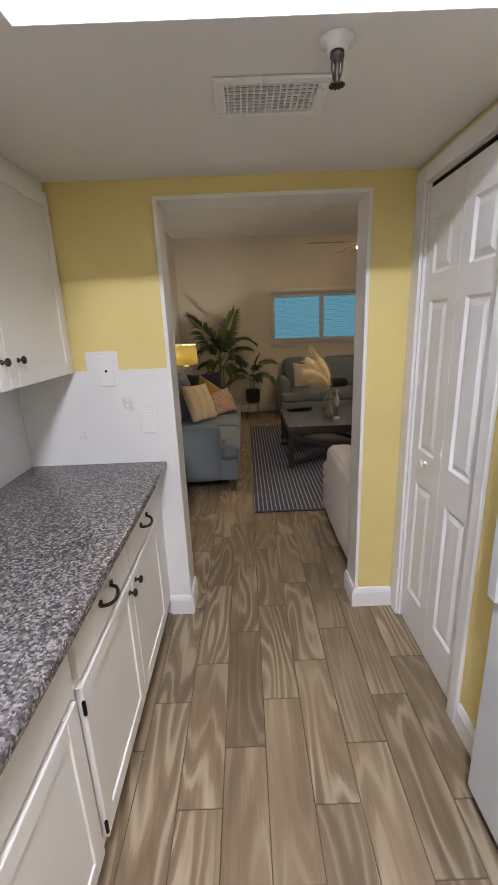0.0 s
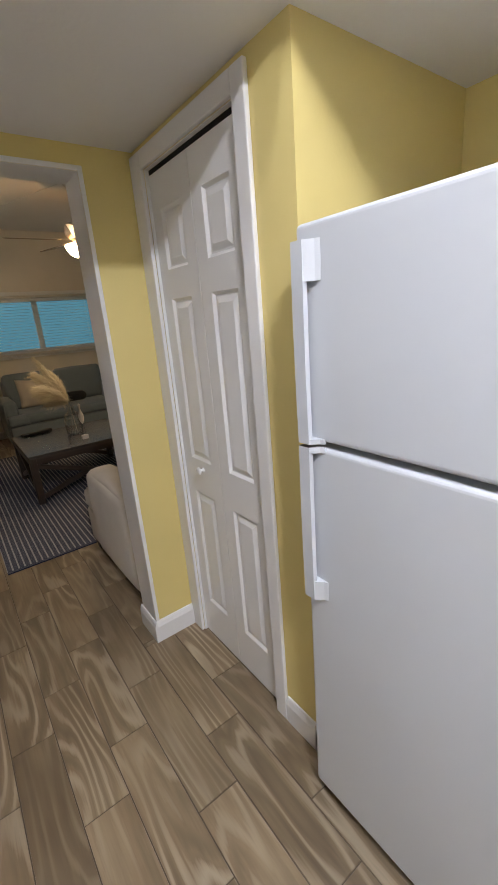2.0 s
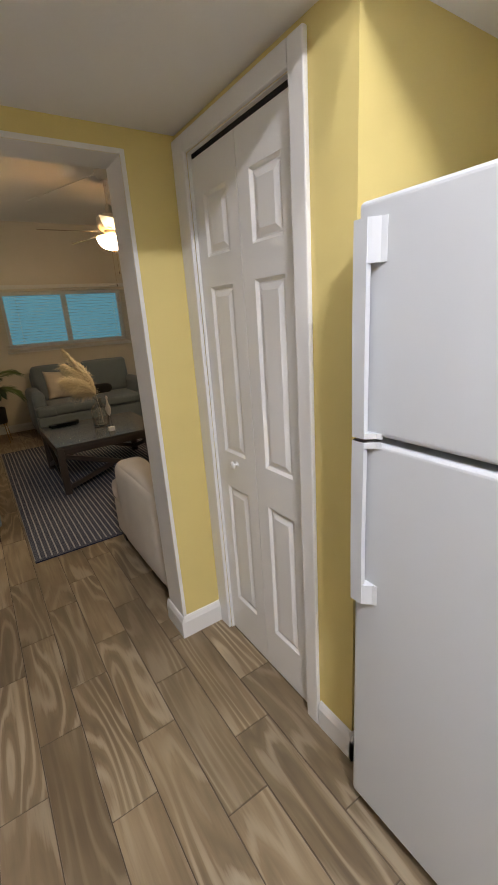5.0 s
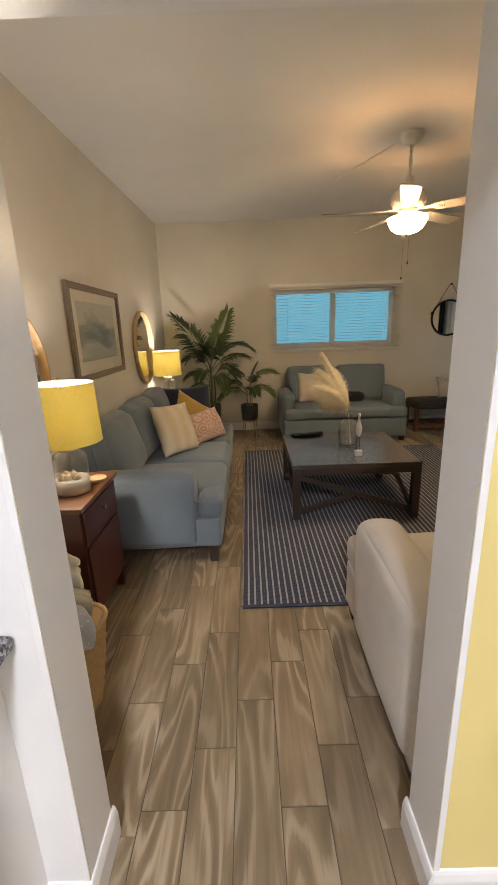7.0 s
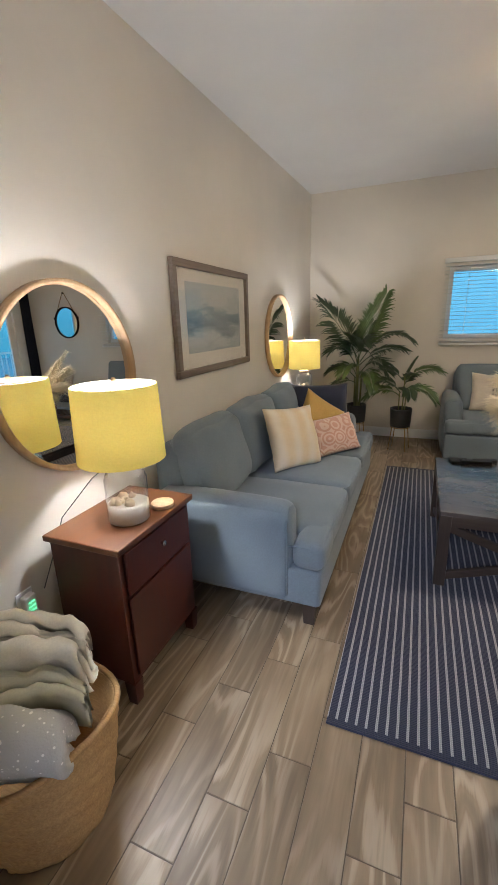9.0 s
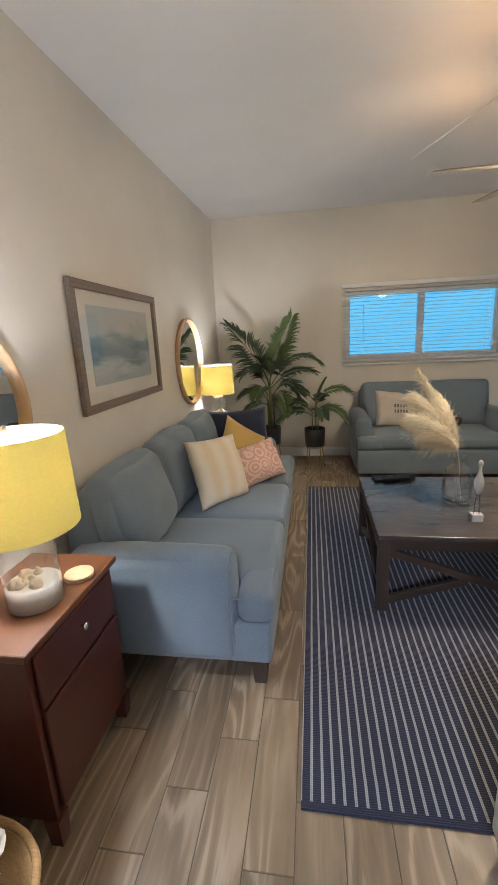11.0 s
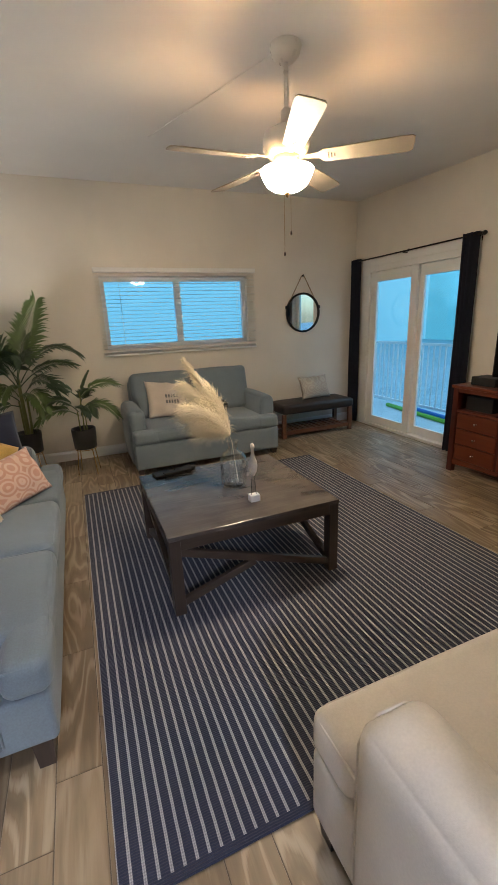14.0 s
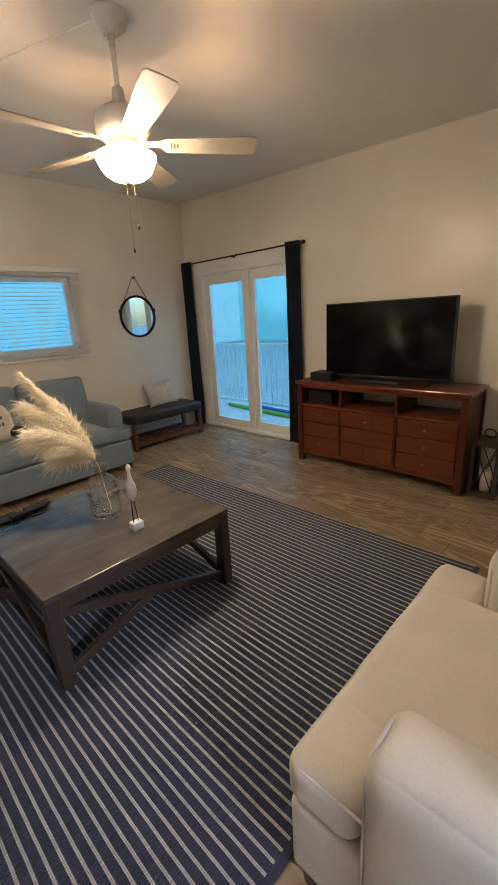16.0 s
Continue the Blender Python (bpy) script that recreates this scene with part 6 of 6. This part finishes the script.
media_cabinet()
t = thing("television", (4.17, 2.66, 0.8355), "large flat black television on two feet", "television")
W, H = 1.185, 0.668
bm = B()
box(bm, 0.0, 0.045, 0, W, 0.04, 0.04 + H, 0.006)
part("case", bm, TV_CASE, t)
bm = B()
box(bm, -0.003, -0.0003, 0.012, W - 0.012, 0.062, 0.03 + H)
part("screen", bm, TV_BLACK, t, "glossy dark screen")
bm = B()
box(bm, -0.0045, -0.0005, W / 2 - 0.018, W / 2 + 0.018, 0.043, 0.056, 0.001)
part("maker_badge", bm, CHROME, t, "small silver badge")
for y in (0.15, W - 0.15):
    bm = B()
    bar(bm, (0.02, y, 0.045), (-0.10, y, 0.006), 0.02, 0.012, 0.002)
    bar(bm, (0.02, y, 0.045), (0.14, y, 0.006), 0.02, 0.012, 0.002)
    part("foot", bm, TV_CASE, t)
t = thing("soundbar", (4.06, 3.05, 0.8355), "short black sound bar in front of the television", "speaker")
bm = B()
box(bm, 0, 0.07, 0, 0.42, 0.0, 0.032, 0.008)
part("case", bm, TV_CASE, t)
t = thing("cable_box", (4.06, 3.72, 0.8355), "black cable box on the media cabinet", "electronics")
bm = B()
box(bm, 0, 0.20, 0, 0.24, 0.0, 0.075, 0.006)
part("case", bm, TV_CASE, t)
t = thing("game_box", (4.04, 3.70, 0.6075), "black electronics box inside the open shelf", "electronics")
bm = B()
box(bm, 0, 0.26, 0, 0.27, 0, 0.13, 0.006)
part("case", bm, TV_CASE, t)


def lantern(x, y):
    t = thing("floor_lantern", (x, y, 0), "tall dark wooden lantern with crossed side bars", "lantern")
    s, h = 0.105, 0.42
    bm = B()
    box(bm, -s, s, -s, s, 0, 0.03, 0.004)
    part("base", bm, DARKWOOD, t)
    for a in (-1, 1):
        for b in (-1, 1):
            bm = B()
            box(bm, a * 0.085 - 0.012, a * 0.085 + 0.012, b * 0.085 - 0.012, b * 0.085 + 0.012, 0.0305, h, 0.002)
            part("post", bm, DARKWOOD, t)
    bm = B()
    box(bm, -s, s, -s, s, h + 0.0005, h + 0.025, 0.004)
    box(bm, -0.07, 0.07, -0.07, 0.07, h + 0.025, h + 0.05, 0.004)
    part("roof", bm, DARKWOOD, t)
    for q in range(4):
        m = pose(0, 0, 0, 0, 0, 90 * q)
        bm = B()
        tube(bm, [m @ Vector((-0.072, -0.088, 0.04)), m @ Vector((0.072, -0.088, h - 0.01))], 0.004, 6)
        tube(bm, [m @ Vector((0.072, -0.084, 0.04)), m @ Vector((-0.072, -0.084, h - 0.01))], 0.004, 6)
        part("cross_bars", bm, METAL_BLACK, t)
    ring = [(0.0, 0.04 * math.cos(a), h + 0.085 + 0.035 * math.sin(a)) for a in (2 * math.pi * k / 20 for k in range(21))]
    part("ring", tube(B(), ring, 0.005, 6, caps=False), METAL_BLACK, t, "iron carrying ring", True)
    part("candle", lathe(B(), [(0, 0.0305), (0.036, 0.0305), (0.037, 0.19), (0.03, 0.195), (0, 0.19)], 24), PILLOW_WHITE, t, "ivory pillar candle", True)


lantern(4.14, 2.33)
t = thing("wall_outlet", (LW, 1.765, 0.455), "white outlet with a green-lit plug-in adapter", "outlet")
bm = B()
box(bm, 0.0005, 0.006, -0.036, 0.036, -0.058, 0.058, 0.003)
part("plate", bm, PLASTIC, t)
bm = B()
box(bm, 0.0065, 0.04, -0.025, 0.025, -0.045, 0.045, 0.006)
part("adapter", bm, PLASTIC, t)
bm = B()
for z in (-0.018, 0.0, 0.018):
    box(bm, 0.0402, 0.0412, -0.014, 0.014, z, z + 0.004)
part("indicator", bm, glow("green_indicator", (0.1, 1.0, 0.35), 2.5), t, "green indicator lines")


# ---- basket of throws ----
def basket():
    t = thing("wicker_basket", (-0.115, 1.475, 0), "round woven wicker basket beside the side table", "basket")
    rows, n = 20, 72
    bm = B()
    grid = []
    for j in range(rows * 2 + 1):
        v = j / (rows * 2)
        z = 0.004 + 0.36 * v
        r0 = 0.185 + 0.075 * v - 0.02 * v * v
        ring = []
        for i in range(n):
            a = 2 * math.pi * i / n
            bulge = 0.004 * math.sin(j * math.pi / 2 + (math.pi if (i // 2) % 2 else 0)) + 0.0022 * math.sin(9 * a + j)
            ring.append(bm.verts.new(((r0 + bulge) * math.cos(a), (r0 + bulge) * math.sin(a), z + 0.035 * v * math.cos(2 * a + 0.4))))
        grid.append(ring)
    for u, v in zip(grid, grid[1:]):
        for i in range(n):
            k = (i + 1) % n
            bm.faces.new((u[i], u[k], v[k], v[i]))
    inner = []
    for j in (2 * rows, 0):
        inner.append([bm.verts.new((v.co.x * 0.94, v.co.y * 0.94, v.co.z + (0.01 if j == 0 else 0))) for v in grid[j]])
    for a, b in ((grid[-1], inner[0]), (inner[0], inner[1])):
        for i in range(n):
            k = (i + 1) % n
            bm.faces.new((a[i], a[k], b[k], b[i]))
    bm.faces.new(inner[1])
    bm.faces.new(grid[0][::-1])
    part("weave", bm, WICKER, t, "", True)
    rim = [(0.241 * math.cos(a), 0.241 * math.sin(a), 0.366 + 0.035 * math.cos(2 * a + 0.4) + 0.002 * math.sin(24 * a)) for a in (2 * math.pi * k / 60 for k in range(61))]
    part("rim", tube(B(), rim, 0.010, 8, caps=False), WICKER, t, "thick braided rim", True)


basket()


def folded_throw(where, size, folds, material, label, turn, lean, seed, limp=1.0):
    """A folded blanket: one thick sheet laid to and fro, with round folds at its front and back and creases across it."""
    t = thing("folded_throw", where, label, "blanket", "throws in the basket")
    t.matrix_basis = pose(*where, lean[0], lean[1], turn)
    w, d, h = size
    th = h / folds
    rnd = random.Random(seed)
    line = []
    for k in range(folds):
        z = th * (k + 0.5)
        front, back = -d / 2 + th / 2 + 0.025 * rnd.random(), d / 2 - th / 2 - 0.02 * rnd.random()
        a, b = (front, back) if k % 2 else (back, front)
        line += [(a + (b - a) * q / 9, z) for q in range(10)]
        if k < folds - 1:
            s = 1 if b > a else -1
            line += [(b + s * th * 0.5 * math.sin(q), z + th * 0.5 * (1 - math.cos(q))) for q in (0.6, 1.1, 1.57, 2.04, 2.54)]
    bm = B()
    n, r = 30, th * 0.44
    rings = []
    for k, (y, z) in enumerate(line):
        y0, z0 = line[max(k - 1, 0)]
        y1, z1 = line[min(k + 1, len(line) - 1)]
        g = math.hypot(y1 - y0, z1 - z0) or 1.0
        ny, nz = -(z1 - z0) / g, (y1 - y0) / g
        loop = []
        for sg in (1, -1):
            for i in range(n + 1):
                u = -1 + 2 * i / n if sg > 0 else 1 - 2 * i / n
                rr = r * (1 - abs(u) ** 14) ** 0.5 * (0.55 if k in (0, len(line) - 1) else 1.0)
                x = u * w / 2 * (1 + 0.05 * noise.noise(Vector((y * 9, z * 20, seed))))
                wave = 0.020 * limp * noise.noise(Vector((x * 7, y * 5, seed + 0.2 * k / 15))) + 0.009 * limp * noise.noise(Vector((x * 24, y * 11, seed + 3 + k / 40)))
                sag = -0.030 * limp * abs(u) ** 2.5
                loop.append(bm.verts.new((x, y + ny * rr * sg + 0.016 * limp * noise.noise(Vector((x * 10, z * 14, seed + 7))), z + nz * rr * sg + wave + sag)))
        rings.append(loop)
    m = len(rings[0])
    for u, v in zip(rings, rings[1:]):
        for i in range(m):
            bm.faces.new((u[i], u[(i + 1) % m], v[(i + 1) % m], v[i]))
    bm.faces.new(rings[0][::-1])
    bm.faces.new(rings[-1])
    part("cloth", bm, material, t, "", True)
    return t


def star_knit():
    m = Mat("grey_flecked_knit", 0.95, Sheen_Weight=0.3)
    v = m.node("TexVoronoi", "Distance", Vector=m.coords((60, 60, 60)), Scale=1.0)
    f = m.ramp(m.math("ADD", v, m.math("MULTIPLY", m.noise(14, 3), 0.5)), [(0.40, 1.0), (0.48, 0.0)])
    m.set("Base Color", m.mix(f, (0.48, 0.485, 0.49), (0.86, 0.86, 0.84)))
    m.bump(m.noise(180, 3), 0.5, 0.004)
    return m.m


folded_throw((0.008, 1.300, 0.395), (0.30, 0.25, 0.150), 2, star_knit(), "thick grey throw with white flecks in the basket", 36, (-56, 0), 2, 1.2)
folded_throw((-0.080, 1.425, 0.435), (0.35, 0.24, 0.080), 4, SEAGREEN, "sage green folded throw in the basket", 37, (-62, 3), 5, 1.5)
folded_throw((-0.118, 1.478, 0.485), (0.35, 0.24, 0.105), 3, IVORY, "soft ivory folded throw in the basket", 35, (-64, -5), 8, 1.7)
folded_throw((-0.168, 1.550, 0.525), (0.34, 0.24, 0.090), 4, IVORY, "cream knitted throw at the back of the pile", 31, (-60, 10), 12, 1.8)

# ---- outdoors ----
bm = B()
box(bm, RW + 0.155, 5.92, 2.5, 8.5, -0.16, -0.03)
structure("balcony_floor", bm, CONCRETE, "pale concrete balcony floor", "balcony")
t = thing("balcony_railing", (5.80, 5.5, -0.03), "white metal balcony railing with upright bars", "railing")
for z in (0.06, 1.03):
    bm = B()
    box(bm, -0.02, 0.02, -3.0, 3.0, z, z + 0.04, 0.004)
    part("rail", bm, RAIL_PAINT, t)
bm = B()
box(bm, -0.010, 0.010, -0.010, 0.010, 0.1005, 1.0295)
one = part("baluster", bm, RAIL_PAINT, t)
one.matrix_basis = pose(0, -2.95, 0)
for k in range(1, 54):
    o = new("baluster", one.data)
    o.parent = t
    o.matrix_basis = pose(0, -2.95 + k * 0.11, 0)
for y in (-2.98, 0, 2.98):
    bm = B()
    box(bm, -0.025, 0.025, y - 0.025, y + 0.025, 0, 1.0295, 0.003)
    part("post", bm, RAIL_PAINT, t)
for mat_, dx, dy, lab in ((GREEN_FOAM, 0.0, 0.0, "green foam pool noodle on the balcony"), (BLUE_FOAM, 0.12, -0.45, "blue foam pool noodle on the balcony")):
    bm = B()
    tube(bm, [(5.42 + dx, 5.3 + dy, 0.002), (5.50 + dx, 6.0 + dy, 0.002), (5.60 + dx, 6.8 + dy, 0.002)], 0.032, 12)
    tagged(part("pool_noodle", bm, mat_, None, "", True), lab, "pool toy", "pool noodles")
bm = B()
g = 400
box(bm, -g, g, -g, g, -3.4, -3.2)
structure("ground", bm, GROUND_HAZE, "pale hazy ground below the balcony reaching the horizon", "ground")


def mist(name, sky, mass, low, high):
    """Dusk haze with a soft mass of distant trees, painted as a backdrop's own glow."""
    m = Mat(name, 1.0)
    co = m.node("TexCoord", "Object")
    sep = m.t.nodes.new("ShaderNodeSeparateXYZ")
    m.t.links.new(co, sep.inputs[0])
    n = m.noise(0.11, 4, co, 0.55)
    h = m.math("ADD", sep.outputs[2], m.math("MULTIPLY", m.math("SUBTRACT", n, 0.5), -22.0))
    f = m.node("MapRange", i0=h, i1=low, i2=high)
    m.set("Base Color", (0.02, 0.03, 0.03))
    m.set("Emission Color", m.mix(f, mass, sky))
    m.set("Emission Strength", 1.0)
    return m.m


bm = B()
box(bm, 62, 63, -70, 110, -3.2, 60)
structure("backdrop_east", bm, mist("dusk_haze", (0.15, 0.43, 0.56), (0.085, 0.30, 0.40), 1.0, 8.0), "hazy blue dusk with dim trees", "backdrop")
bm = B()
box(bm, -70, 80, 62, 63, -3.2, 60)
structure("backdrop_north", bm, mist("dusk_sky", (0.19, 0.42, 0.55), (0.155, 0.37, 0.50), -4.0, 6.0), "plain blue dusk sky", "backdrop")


# ---- floor tiles, staggered by a third ----
PX, PY, GAP = 0.1513, 0.602, 0.0032
rooms = [(LW, RW, KT, FAR), (KL, AX, -3.2, KB), (OL, OR, KB, KT), (AX, 5.6, -3.2, 0.70), (KR + 0.05, AX, AY + 0.12, KB)]


def tile_mesh(bm, x0, x1, y0, y1):
    e, z = 0.0012, -0.0
    lo = [bm.verts.new(p) for p in ((x0, y0, -0.0024), (x1, y0, -0.0024), (x1, y1, -0.0024), (x0, y1, -0.0024))]
    hi = [bm.verts.new(p) for p in ((x0 + e, y0 + e, z), (x1 - e, y0 + e, z), (x1 - e, y1 - e, z), (x0 + e, y1 - e, z))]
    bm.faces.new(hi)
    for k in range(4):
        j = (k + 1) % 4
        bm.faces.new((lo[k], lo[j], hi[j], hi[k]))


bm = B()
tile_mesh(bm, -PX / 2 + GAP / 2, PX / 2 - GAP / 2, -PY / 2 + GAP / 2, PY / 2 - GAP / 2)
whole = None
rest = B()
for k in range(-6, 36):
    x0 = 0.34 + PX * k
    off = (0.472 + 0.2005 * k) % PY
    for j in range(-7, 12):
        y0 = off + PY * j
        cx, cy = x0 + PX / 2, y0 + PY / 2
        near = (-0.75 < y0 < 3.0 and -0.2 < cx < 1.5) or (-0.9 < cy < 0.5 and cx < 1.9)
        inside = any(a <= x0 and x0 + PX <= b and c <= y0 and y0 + PY <= d for a, b, c, d in rooms) or (OL <= x0 and x0 + PX <= OR and -3 < y0 and y0 + PY < FAR)
        if near and inside:
            if whole is None:
                whole = part("tile", bm, TILE, floor)
                o = whole
            else:
                o = new("tile", whole.data)
                o.parent = floor
            o.matrix_basis = pose(cx, cy, 0)
            continue
        for a, b, c, d in rooms:
            X0, X1, Y0, Y1 = max(a, x0 + GAP / 2), min(b, x0 + PX - GAP / 2), max(c, y0 + GAP / 2), min(d, y0 + PY - GAP / 2)
            if X1 - X0 > 0.01 and Y1 - Y0 > 0.01:
                tile_mesh(rest, X0, X1, Y0, Y1)
tagged(part("tile_field", rest, TILE, floor), kind="stuff")
